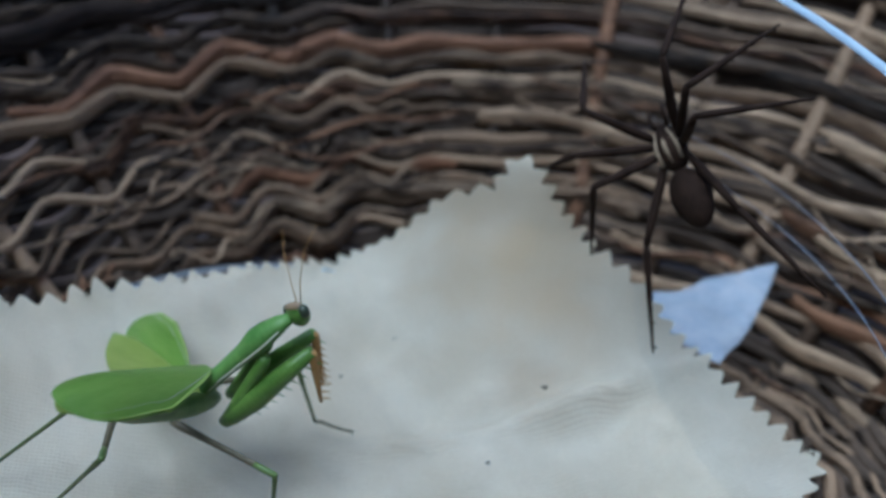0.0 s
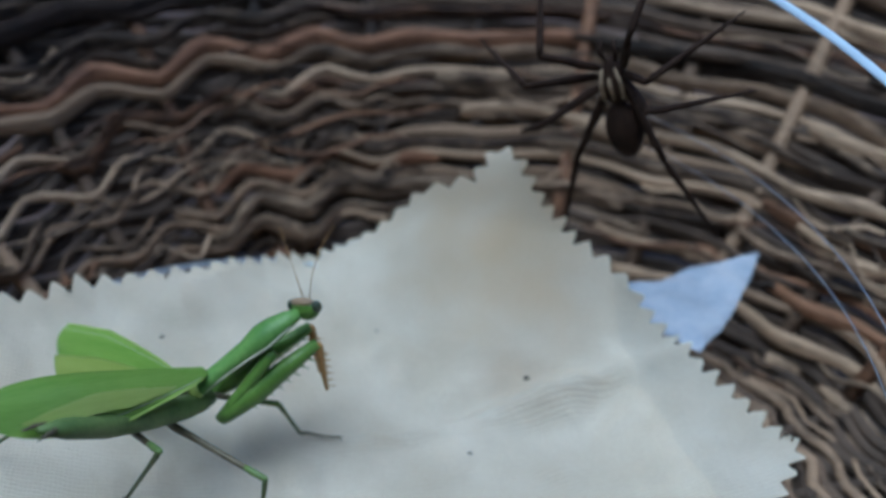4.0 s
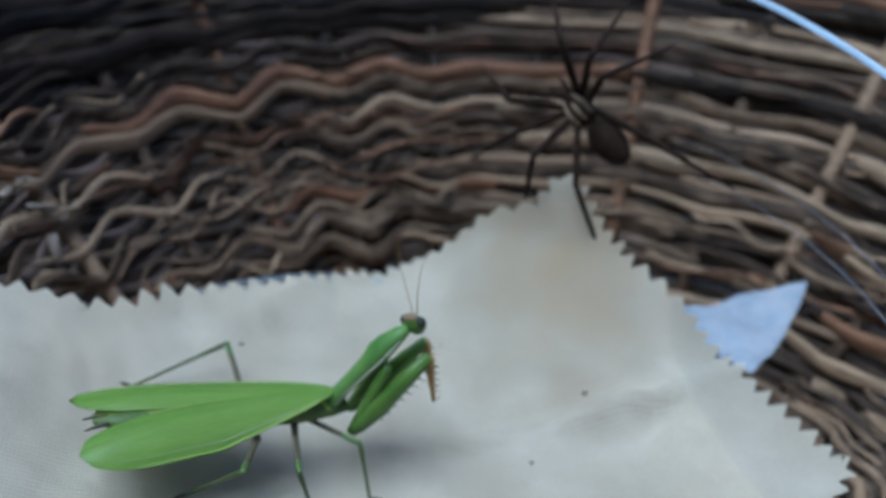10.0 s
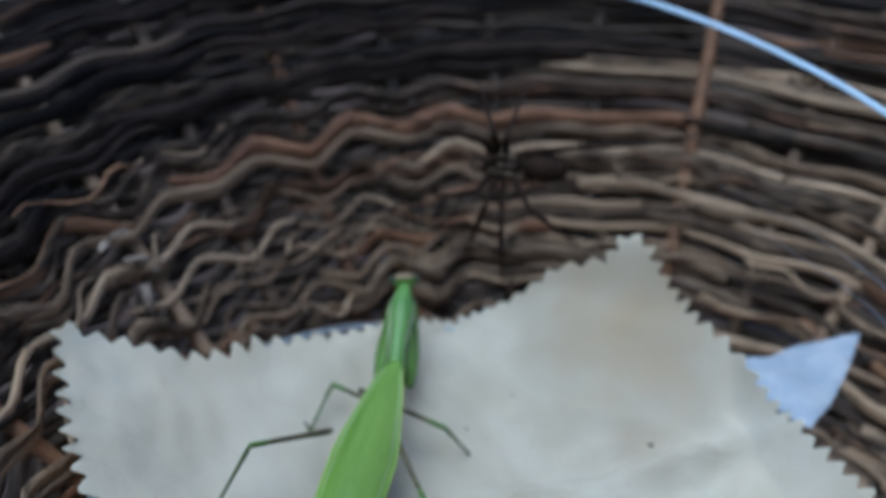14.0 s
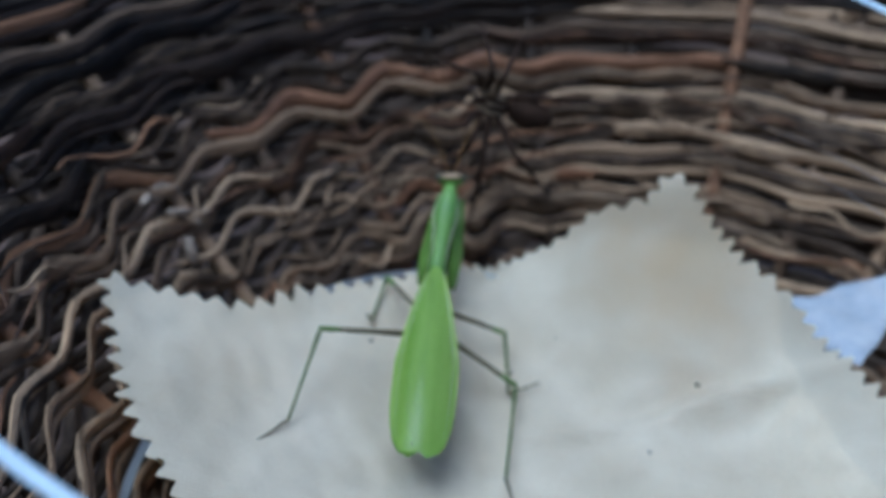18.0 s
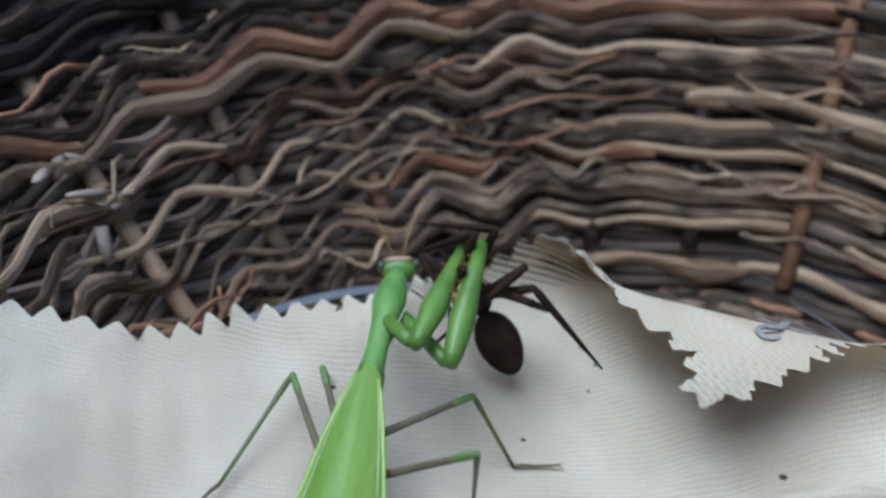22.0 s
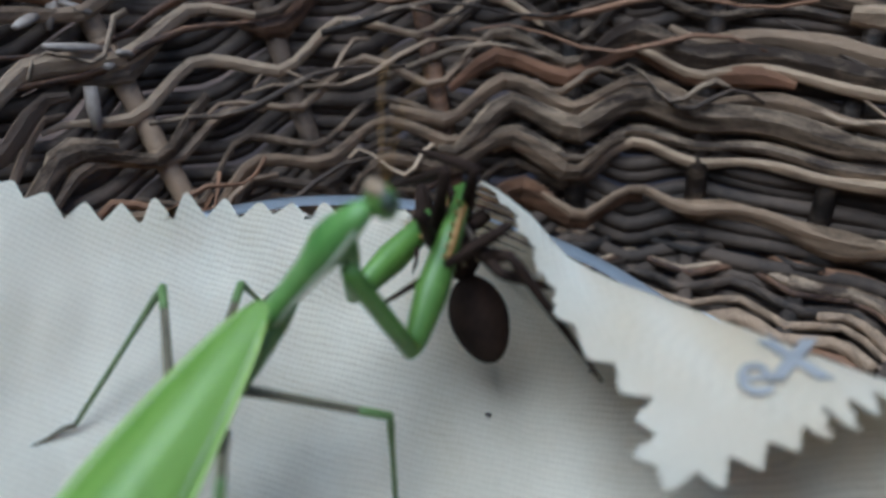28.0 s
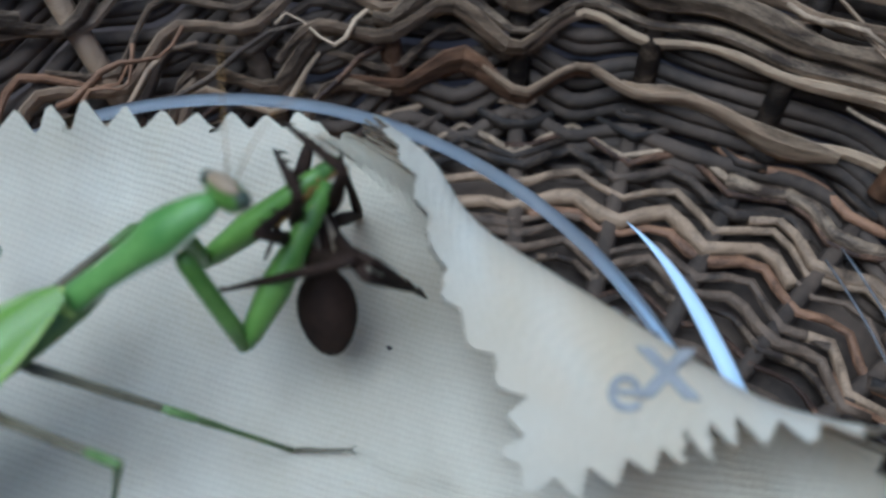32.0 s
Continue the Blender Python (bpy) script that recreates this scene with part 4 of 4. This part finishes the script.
NECK = [
    (0.0, pose(0.0000, -0.0005, 0.0002, 50.7, -0.3, -3.7)),
    (2.0, pose(0.0000, -0.0005, 0.0002, 50.2, -0.3, -5.5)),
    (3.5, pose(0.0000, -0.0005, 0.0002, 52.0, -0.1, -5.3)),
    (4.0, pose(0.0000, -0.0005, 0.0002, 43.1, -0.9, 10.9)),
    (4.5, pose(0.0000, -0.0005, 0.0002, 35.9, -1.5, 22.7)),
    (6.5, pose(0.0000, -0.0005, 0.0002, 40.2, -1.2, 12.0)),
    (7.0, pose(0.0000, -0.0005, 0.0002, 45.2, -0.9, 5.0)),
    (7.5, pose(0.0000, -0.0005, 0.0002, 39.9, -1.2, 11.6)),
    (8.0, pose(0.0000, -0.0005, 0.0002, 42.4, -1.3, 12.6)),
    (9.0, pose(0.0000, -0.0005, 0.0002, 44.3, -0.7, 2.1)),
    (10.0, pose(0.0000, -0.0005, 0.0002, 61.2, 0.2, -16.4)),
    (10.5, pose(0.0000, -0.0005, 0.0002, 53.2, -1.0, 3.1)),
    (11.0, pose(0.0000, -0.0005, 0.0002, 59.7, -0.5, -10.3)),
    (11.5, pose(0.0000, -0.0005, 0.0002, 18.7, -1.4, 14.9)),
    (12.0, pose(0.0000, -0.0005, 0.0002, 36.9, -1.1, -5.2)),
    (13.0, pose(0.0000, -0.0005, 0.0002, 30.2, -1.2, 0.6)),
    (14.0, pose(0.0000, -0.0005, 0.0002, 17.3, -1.0, 9.3)),
    (14.5, pose(0.0000, -0.0005, 0.0002, 19.6, -1.1, 3.7)),
    (16.5, pose(0.0000, -0.0005, 0.0002, 28.0, -1.2, -4.3)),
    (17.0, pose(0.0000, -0.0005, 0.0002, 31.3, -1.0, 6.1)),
    (17.5, pose(0.0000, -0.0005, 0.0002, 25.0, -1.3, -4.5)),
    (18.0, pose(0.0000, -0.0005, 0.0002, 25.2, -1.3, -5.0)),
    (18.5, pose(0.0000, -0.0005, 0.0002, 11.2, -1.1, 0.1)),
    (19.0, pose(0.0000, -0.0005, 0.0002, 20.1, -2.3, -18.2)),
    (19.5, pose(0.0000, -0.0005, 0.0002, 19.0, -1.4, -6.9)),
    (20.0, pose(0.0000, -0.0005, 0.0002, 21.4, -1.1, 1.9)),
    (20.5, pose(0.0000, -0.0005, 0.0002, -1.3, -1.2, 0.1)),
    (21.0, pose(0.0000, -0.0005, 0.0002, 8.4, -1.5, -9.0)),
    (21.5, pose(0.0000, -0.0005, 0.0002, 0.5, -1.3, -3.6)),
    (22.0, pose(0.0000, -0.0005, 0.0002, -3.6, -1.3, -1.5)),
    (23.0, pose(0.0000, -0.0005, 0.0002, -4.4, -1.3, -0.5)),
    (24.0, pose(0.0000, -0.0005, 0.0002, -1.6, -1.4, -4.1)),
    (25.5, pose(0.0000, -0.0005, 0.0002, -2.3, -1.3, -0.4)),
    (27.5, pose(0.0000, -0.0005, 0.0002, 54.7, -2.1, -62.1)),
    (28.0, pose(0.0000, -0.0005, 0.0002, 54.6, -2.0, -58.9)),
    (29.0, pose(0.0000, -0.0005, 0.0002, 54.3, -1.9, -59.3)),
    (30.0, pose(0.0000, -0.0005, 0.0002, 50.7, -1.6, -39.0)),
    (31.0, pose(0.0000, -0.0005, 0.0002, 47.9, -1.4, -26.9)),
    (32.0, pose(0.0000, -0.0005, 0.0002, 32.8, -1.4, -19.0)),
]


SPIDER = [
    (0.0, pose(0.0471, -0.0277, 0.0364, 54.9, -44.5, -22.1)),
    (2.0, pose(0.0476, -0.0306, 0.0357, 56.0, -40.9, -26.0)),
    (3.0, pose(0.0468, -0.0260, 0.0367, 63.7, -37.3, -26.8)),
    (4.0, pose(0.0432, -0.0145, 0.0396, 93.5, -18.7, -32.7)),
    (4.5, pose(0.0408, -0.0102, 0.0400, 97.4, -11.3, -33.5)),
    (6.5, pose(0.0395, -0.0121, 0.0376, 85.7, -14.9, -30.5)),
    (9.0, pose(0.0389, -0.0113, 0.0362, 66.7, -36.3, -17.6)),
    (10.5, pose(0.0231, 0.0033, 0.0346, 43.5, -55.6, 20.9)),
    (12.0, pose(0.0100, 0.0088, 0.0313, 2.1, -64.2, 77.9)),
    (13.0, pose(0.0034, 0.0113, 0.0319, -3.6, -64.1, 88.5)),
    (16.5, pose(0.0036, 0.0102, 0.0303, 20.3, -62.6, 61.7)),
    (18.0, pose(-0.0073, 0.0136, 0.0303, 29.4, -60.8, 59.9)),
    (18.8, pose(-0.0050, 0.0138, 0.0323, 0.0, -64.3, 90.0)),
    (19.2, pose(-0.0063, 0.0202, 0.0284, 21.4, -35.3, 115.9)),
    (19.5, pose(-0.0120, 0.0160, 0.0230, 49.8, -3.7, 40.7)),
    (20.0, pose(-0.0090, 0.0030, 0.0150, 35.4, -4.5, 41.8)),
    (20.5, pose(-0.0110, -0.0104, 0.0092, 39.3, -8.1, 46.8)),
    (21.0, pose(-0.0131, -0.0166, 0.0079, 42.8, -4.3, 40.4)),
    (21.5, pose(-0.0132, -0.0188, 0.0077, 41.6, -3.9, 37.8)),
    (22.0, pose(-0.0129, -0.0194, 0.0088, 45.4, -6.8, 41.4)),
    (23.0, pose(-0.0105, -0.0221, 0.0124, 47.8, -1.2, 36.5)),
    (24.0, pose(-0.0102, -0.0211, 0.0106, 44.2, 0.3, 36.9)),
    (25.5, pose(-0.0115, -0.0181, 0.0087, 45.6, 0.8, 32.5)),
    (28.0, pose(-0.0109, -0.0243, 0.0100, 45.1, -3.7, 42.8)),
    (29.0, pose(-0.0113, -0.0251, 0.0111, 47.3, -3.2, 40.8)),
    (30.0, pose(-0.0114, -0.0267, 0.0114, 45.8, -2.1, 37.9)),
    (31.0, pose(-0.0130, -0.0270, 0.0089, 47.0, 0.5, 38.9)),
    (32.0, pose(-0.0132, -0.0302, 0.0086, 44.9, 2.3, 34.7)),
]


WINGS = [
    [
        (0.0, pose(0.0000, -0.0010, 0.0005, -38.3, 1.7, 64.3)),
        (2.0, pose(0.0000, -0.0010, 0.0005, -36.7, 1.9, 64.0)),
        (3.5, pose(0.0000, -0.0010, 0.0005, -37.8, 4.8, 54.4)),
        (4.0, pose(0.0000, -0.0010, 0.0005, -28.8, 6.1, 41.2)),
        (4.5, pose(0.0000, -0.0010, 0.0005, -27.9, 7.4, 36.2)),
        (6.5, pose(0.0000, -0.0005, -0.0000, 0.0, 0.0, 8.0)),
        (10.5, pose(0.0000, -0.0005, -0.0000, 0.0, 0.0, 6.0)),
        (12.0, pose(0.0000, -0.0005, -0.0000, 0.0, 0.0, 0.0)),
        (32.0, pose(0.0000, -0.0005, -0.0000, 0.0, 0.0, 0.0)),
    ],
    [
        (0.0, pose(0.0000, -0.0010, 0.0005, 26.3, 33.9, -44.8)),
        (2.0, pose(0.0000, -0.0010, 0.0005, 29.7, 37.4, -38.9)),
        (3.5, pose(0.0000, -0.0010, 0.0005, 24.7, 34.6, -42.8)),
        (4.0, pose(0.0000, -0.0010, 0.0005, 31.4, 46.1, -16.0)),
        (4.5, pose(0.0000, -0.0010, 0.0005, 27.0, 45.6, -15.3)),
        (6.5, pose(0.0000, -0.0005, -0.0000, 0.0, 0.0, -8.0)),
        (10.5, pose(0.0000, -0.0005, -0.0000, 0.0, 0.0, -6.0)),
        (12.0, pose(0.0000, -0.0005, -0.0000, 0.0, 0.0, 0.0)),
        (32.0, pose(0.0000, -0.0005, -0.0000, 0.0, 0.0, 0.0)),
    ],
    [
        (0.0, pose(0.0000, -0.0010, 0.0002, -36.1, 2.2, 63.1)),
        (2.0, pose(0.0000, -0.0010, 0.0002, -35.6, -0.1, 69.1)),
        (3.5, pose(0.0000, -0.0010, 0.0002, -36.9, 2.7, 59.4)),
        (4.0, pose(0.0000, -0.0010, 0.0002, -28.4, 4.1, 45.8)),
        (4.5, pose(0.0000, -0.0010, 0.0002, -27.8, 5.7, 39.9)),
        (6.5, pose(0.0000, -0.0005, -0.0003, 0.0, 0.0, 6.0)),
        (10.5, pose(0.0000, -0.0005, -0.0003, 0.0, 0.0, 5.0)),
        (12.0, pose(0.0000, -0.0005, -0.0003, 0.0, 0.0, 0.0)),
        (32.0, pose(0.0000, -0.0005, -0.0003, 0.0, 0.0, 0.0)),
    ],
    [
        (0.0, pose(0.0000, -0.0010, 0.0002, 31.9, 41.9, -26.4)),
        (2.0, pose(0.0000, -0.0010, 0.0002, 32.9, 44.4, -22.0)),
        (3.5, pose(0.0000, -0.0010, 0.0002, 28.9, 41.1, -27.4)),
        (4.0, pose(0.0000, -0.0010, 0.0002, 36.2, 46.9, -4.6)),
        (4.5, pose(0.0000, -0.0010, 0.0002, 30.9, 46.1, -5.1)),
        (6.5, pose(0.0000, -0.0005, -0.0003, 0.0, 0.0, -4.0)),
        (10.5, pose(0.0000, -0.0005, -0.0003, 0.0, 0.0, -3.0)),
        (12.0, pose(0.0000, -0.0005, -0.0003, 0.0, 0.0, 0.0)),
        (32.0, pose(0.0000, -0.0005, -0.0003, 0.0, 0.0, 0.0)),
    ],
]


HOLD = {
    1: [
        (21.00, -2.06, -3.49, 1.65, -1.43, -1.91, 2.41),
        (22.50, -1.35, -3.78, 1.53, -1.31, -2.00, 2.04),
        (24.00, -1.20, -3.53, 1.36, -1.35, -1.75, 1.81),
        (25.50, -1.46, -3.45, 1.39, -1.56, -1.64, 1.70),
        (28.00, -1.10, -3.74, 1.22, -1.20, -2.04, 1.96),
        (30.00, -1.16, -3.99, 1.29, -1.35, -2.25, 1.88),
        (32.00, -1.57, -4.11, 0.91, -1.37, -2.49, 1.77),
    ],
    -1: [
        (21.00, -2.31, -3.42, 1.66, -1.79, -1.65, 1.88),
        (22.50, -1.87, -3.84, 2.00, -1.52, -2.03, 2.06),
        (24.00, -1.77, -3.70, 1.95, -1.48, -1.88, 1.95),
        (25.50, -2.17, -3.54, 1.86, -1.77, -1.73, 1.74),
        (28.00, -1.98, -3.30, 1.25, -1.55, -1.50, 1.35),
        (30.00, -2.10, -3.56, 1.27, -1.68, -1.76, 1.21),
        (32.00, -2.49, -3.46, 0.87, -1.44, -2.19, 1.71),
    ],
}


ABDOMEN = [
    (0.0, pose(0.0000, 0.0000, -0.0014, -39.1, -0.0, 68.2)),
    (2.0, pose(0.0000, 0.0000, -0.0014, -37.9, -0.0, 72.1)),
    (3.5, pose(0.0000, 0.0000, -0.0014, -39.7, -0.0, 67.0)),
    (4.0, pose(0.0000, 0.0000, -0.0018, -30.6, -0.0, 53.9)),
    (4.5, pose(0.0000, 0.0000, -0.0018, -29.9, -0.0, 50.9)),
    (6.5, pose(0.0000, 0.0000, 0.0000, 0.0, 0.0, 0.0)),
    (32.0, pose(0.0000, 0.0000, 0.0000, 0.0, 0.0, 0.0)),
]


def aim(a, b, up):
    """The pose of a limb that starts at a and runs along its own y axis to b."""
    y = (b - a).normalized()
    x = y.cross(up)
    x = x.normalized() if x.length > 1e-5 else y.orthogonal().normalized()
    m = Matrix((x, y, x.cross(y))).transposed().to_4x4()
    return Matrix.Translation(a * S) @ m


def knee(a, b, la, lb, pole):
    """The joint between two limbs of lengths la and lb from a to b, bent towards pole; b moves in if it is out of reach."""
    d = b - a
    far = d.length
    if far > (la + lb) * 0.995:
        b = a + d * ((la + lb) * 0.995 / far)
        d, far = b - a, (la + lb) * 0.995
    far = max(far, abs(la - lb) * 1.02 + 0.01)
    k = (la * la - lb * lb + far * far) / (2 * far)
    h = math.sqrt(max(la * la - k * k, 0.0))
    u = d.normalized()
    side = (pole - u * pole.dot(u))
    side = side.normalized() if side.length > 1e-5 else u.orthogonal().normalized()
    return a + u * k + side * h, b


def between(rows, t):
    """Values at t on straight lines between rows of t and values."""
    for (ta, *va), (tb, *vb) in zip(rows, rows[1:]):
        if ta <= t <= tb:
            f = (t - ta) / (tb - ta)
            return [p + f * (q - p) for p, q in zip(va, vb)]
    return list(rows[-1][1:]) if t > rows[-1][0] else list(rows[0][1:])


def blend(rows, t):
    for (ta, ma), (tb, mb) in zip(rows, rows[1:]):
        if ta <= t <= tb:
            return ma.lerp(mb, (t - ta) / (tb - ta))
    return rows[-1][1]


def cm(m):
    """The same pose with its place in centimetres."""
    out = m.copy()
    out.translation = m.translation / S
    return out


def motions():
    walk(mantis, BODY)
    walk(prothorax, NECK)
    walk(abdomen, ABDOMEN)
    up = Vector((0, 0, 1))
    turn = [(0, 48, -12), (6.5, 42, -14), (10.5, 36, -14), (12, 15, -16), (18, 8, -12), (20, 0, -30), (22, 15, -30), (25, 20, -30), (28, 34, -30), (32, 33, -30)]
    rows = []
    for t, m in NECK:
        yaw, nod = between(turn, t)
        rows.append((t, m @ pose(0, LP * S, 0, nod - 10, 0, yaw)))
    walk(head, rows)
    # wings raised at first, then folded
    for (ob, side, fore), rows in zip(wings, WINGS):
        walk(ob, rows)
    steps = sorted([t for t, m in BODY] + [5.2, 5.9, 15.2, 15.9, 26.0, 26.5, 27.0, 28.5, 29.5, 30.5, 31.5])
    stand = [(t, blend(BODY, t)) for t in steps]
    # walking legs
    for key, (hip, a, b, rows) in LEGS.items():
        ra, rb, rc = [], [], []
        for t in sorted({u for u, m in stand} | {row[0] for row in rows}):
            inv = cm(blend(BODY, t)).inverted()
            kx, ky, kz, fx, fy, turn_to = between(rows, t)
            k, f, h = inv @ Vector((kx, ky, kz)), inv @ Vector((fx, fy, cloth_z(fx, fy) + 0.15)), Vector(hip)
            lift = inv.to_3x3() @ up
            toe = inv.to_3x3() @ Vector((math.cos(radians(turn_to)), math.sin(radians(turn_to)), -0.05))
            end = k + (f - k).normalized() * b
            ra.append((t, aim(k + (h - k).normalized() * a, k, lift))), rb.append((t, aim(k, end, lift))), rc.append((t, aim(end, end + toe, lift)))
        for ob, r in zip(legs[key], (ra, rb, rc)):
            walk(ob, r)
    # forelegs: folded, struck out, then holding the spider
    reach = [(0, 0.0, 0.0), (18.5, 0.0, 0.0), (19, 1.0, 0.0), (19.5, 1.0, 0.4), (20, 0.6, 1.0), (21, 0.0, 1.0), (32, 0.0, 1.0)]
    for side, oc, of, ot in forelegs:
        rc, rf, rt = [], [], []
        for t, m in stand:
            w = cm(m)
            n = cm(blend(NECK, t))
            go, hold = between(reach, t)
            s = n @ Vector((0.17 * side, 1.25, -0.16))
            rest = n @ Vector((0.20 * side, 1.80, -0.52))
            out = n @ Vector((0.20 * side, 3.5, 0.05))
            sp = cm(blend(SPIDER, t)) @ Vector((0.05 + 0.14 * side, 0.8, 0.25))
            grip = w.inverted() @ sp
            k = rest.lerp(out, go).lerp(grip, hold)
            pole = n.to_3x3() @ Vector((0.25 * side * (1 - go), -1.7 + 0.8 * hold, -1.0))
            e, k = knee(s, k, LC, LF, pole)
            if t >= 21:
                ex, ey, ez, kx, ky, kz = between(HOLD[side], t)
                inv = w.inverted()
                e, k = inv @ Vector((ex, ey, ez)), inv @ Vector((kx, ky, kz))
            tip_rest = k - w.to_3x3().inverted() @ up + n.to_3x3() @ Vector((0, 0.12, 0))
            tip = tip_rest.lerp(k + (e - k) * 0.6 + (n.to_3x3() @ Vector((-0.15 * side, 0.25, 0))), hold)
            rc.append((t, aim(s, e, pole))), rf.append((t, aim(e, k, -pole))), rt.append((t, aim(k, tip, pole)))
        walk(oc, rc), walk(of, rf), walk(ot, rt)
    # spider
    walk(spider, SPIDER)
    grip = [(0, 0.0, 0.0), (9, 0.0, 0.0), (12, 1.0, 0.0), (19, 1.0, 0.0), (20, 1.0, 1.0), (32, 1.0, 1.0)]
    # where each foot stands on the glass at first and later on, then the foot and the bend of the knee once the mantis holds the spider
    FEET = [
        ((-0.86, 2.57), (-0.84, 1.86), (-0.51, 0.30, 0.27), (0.37, 0.70, -1.30)),
        ((-2.41, 1.30), (-1.90, 1.00), (-0.35, 1.22, -0.58), (0.24, 0.25, 1.43)),
        ((-2.09, -0.49), (-2.68, 0.13), (-0.08, 0.72, -0.51), (-0.30, 0.24, 1.46)),
        ((-1.68, -2.38), (-1.56, -1.39), (-1.10, 0.0, 0.30), (0.6, 0.2, 1.1)),
        ((1.33, 2.69), (0.60, 1.90), (-0.08, 1.57, -0.40), (0.16, -0.08, 1.44)),
        ((2.20, 1.24), (1.66, 1.07), (-0.02, 0.61, 0.39), (0.70, -0.07, -1.35)),
        ((2.20, -0.01), (1.58, 0.08), (1.04, -0.51, -0.16), (-0.49, 0.07, 1.33)),
        ((1.18, -2.63), (0.71, -2.70), (0.89, -1.42, 0.72), (-0.27, 0.72, 0.94)),
    ]
    LATE = {4: ((-0.22, 1.53, -0.50), (0.41, 0.18, 1.36)), 5: ((0.37, 1.17, 0.22), (0.16, -0.61, -1.36)), 6: ((1.0, -0.47, -0.22), (-0.14, 0.34, 1.38)), 7: ((1.07, -0.52, -0.14), (-0.1, 0.57, 1.31))}
    for i, (fem, tib, sx, y0) in enumerate(SLEG):
        ra, rb = [], []
        first, then, caught, bend_to = FEET[i]
        for t, m in SPIDER:
            moved, g = between(grip, t)
            h = Vector((0.2 * sx, y0, 0))
            stand_at = Vector((*first, -0.15)).lerp(Vector((*then, -0.15)), moved)
            drawn = even(30.2, 32.0, t)  # drawn in at the end
            end, bent = LATE.get(i, (caught, bend_to))
            foot = stand_at.lerp(Vector(caught).lerp(Vector(end), drawn), g)
            pole = Vector((0.2 * sx, 0, 1)).lerp(Vector(bend_to).lerp(Vector(bent), drawn), g)
            k, f = knee(h, foot, 1.3, 1.75, pole)
            ra.append((t, aim(h, k, up))), rb.append((t, aim(k, f, up)))
        walk(fem, ra), walk(tib, rb)
    # the cloth's corner lifts and turns over
    fold = [(0, 0.0), (20.8, 0.0), (20.9, 0.12), (21.0, 0.25), (21.3, 0.36), (21.4, 0.47), (21.5, 0.68), (21.6, 0.93), (21.7, 0.97), (22.0, 1.0), (32, 1.0)]
    times = [0, 20.8, 20.9, 21.0, 21.1, 21.2, 21.3, 21.4, 21.5, 21.6, 21.7, 21.8, 21.9, 22.0, 25.5, 26.0, 26.5, 27.0, 27.5, 32]
    over = [(0, -3), (0.7, 41), (1.4, 91), (2.1, 146), (2.8, 198), (3.5, 222), (4.5, 227), (9.0, 227)]
    later = [(0, 57), (0.7, 62), (1.4, 95), (2.1, 174), (2.8, 202), (3.5, 202), (4.5, 190), (9.0, 190)]
    slip_over = [(0, 0), (1.4, -0.58), (2.8, 0.25), (4.5, -0.55), (9.0, -0.55)]
    slip_later = [(0, 0), (0.5, -0.30), (1.4, -0.60), (2.8, 0.0), (4.5, -0.20), (9.0, -0.20)]
    pulled = [(0, 0.0), (25.5, 0.0), (27.5, 1.0), (32, 1.0)]
    axis = Vector((FOLD_D.x, FOLD_D.y, FOLD_SLOPE)).normalized()
    side = axis.cross(Vector((FOLD_N.x, FOLD_N.y, 0))).normalized()
    flat = side.cross(axis)
    along, pivot = axis, hinge(0) + axis * 5.8
    poses = {i: [] for i, h, ob in strips}
    for t in times:
        (f,), (g,) = between(fold, t), between(pulled, t)
        at, gone = hinge(0), 0.0
        for i in range(STRIPS):
            step = hinge(i + 1) - hinge(i)
            rest = math.atan2(step.dot(side), step.dot(flat))
            wide = math.hypot(step.dot(side), step.dot(flat))
            mid = gone + wide / 2
            ang = between(over, mid)[0] * (1 - g) + between(later, mid)[0] * g
            slip = between(slip_over, mid)[0] * (1 - g) + between(slip_later, mid)[0] * g
            gone += wide
            m = Matrix.Rotation((radians(ang) - rest) * f * min(1.0, (i + 1) / 6), 3, axis)
            if i in poses:
                spin = Matrix.Rotation(radians(7) * g * even(0, 1.6, mid), 3, "Z")
                where = pivot + spin @ (at + along * slip * f - pivot)
                poses[i].append((t, Matrix.Translation(where * S) @ (spin @ m).to_4x4()))
            at = at + m @ step
    for i, h, ob in strips:
        walk(ob, poses[i])


motions()
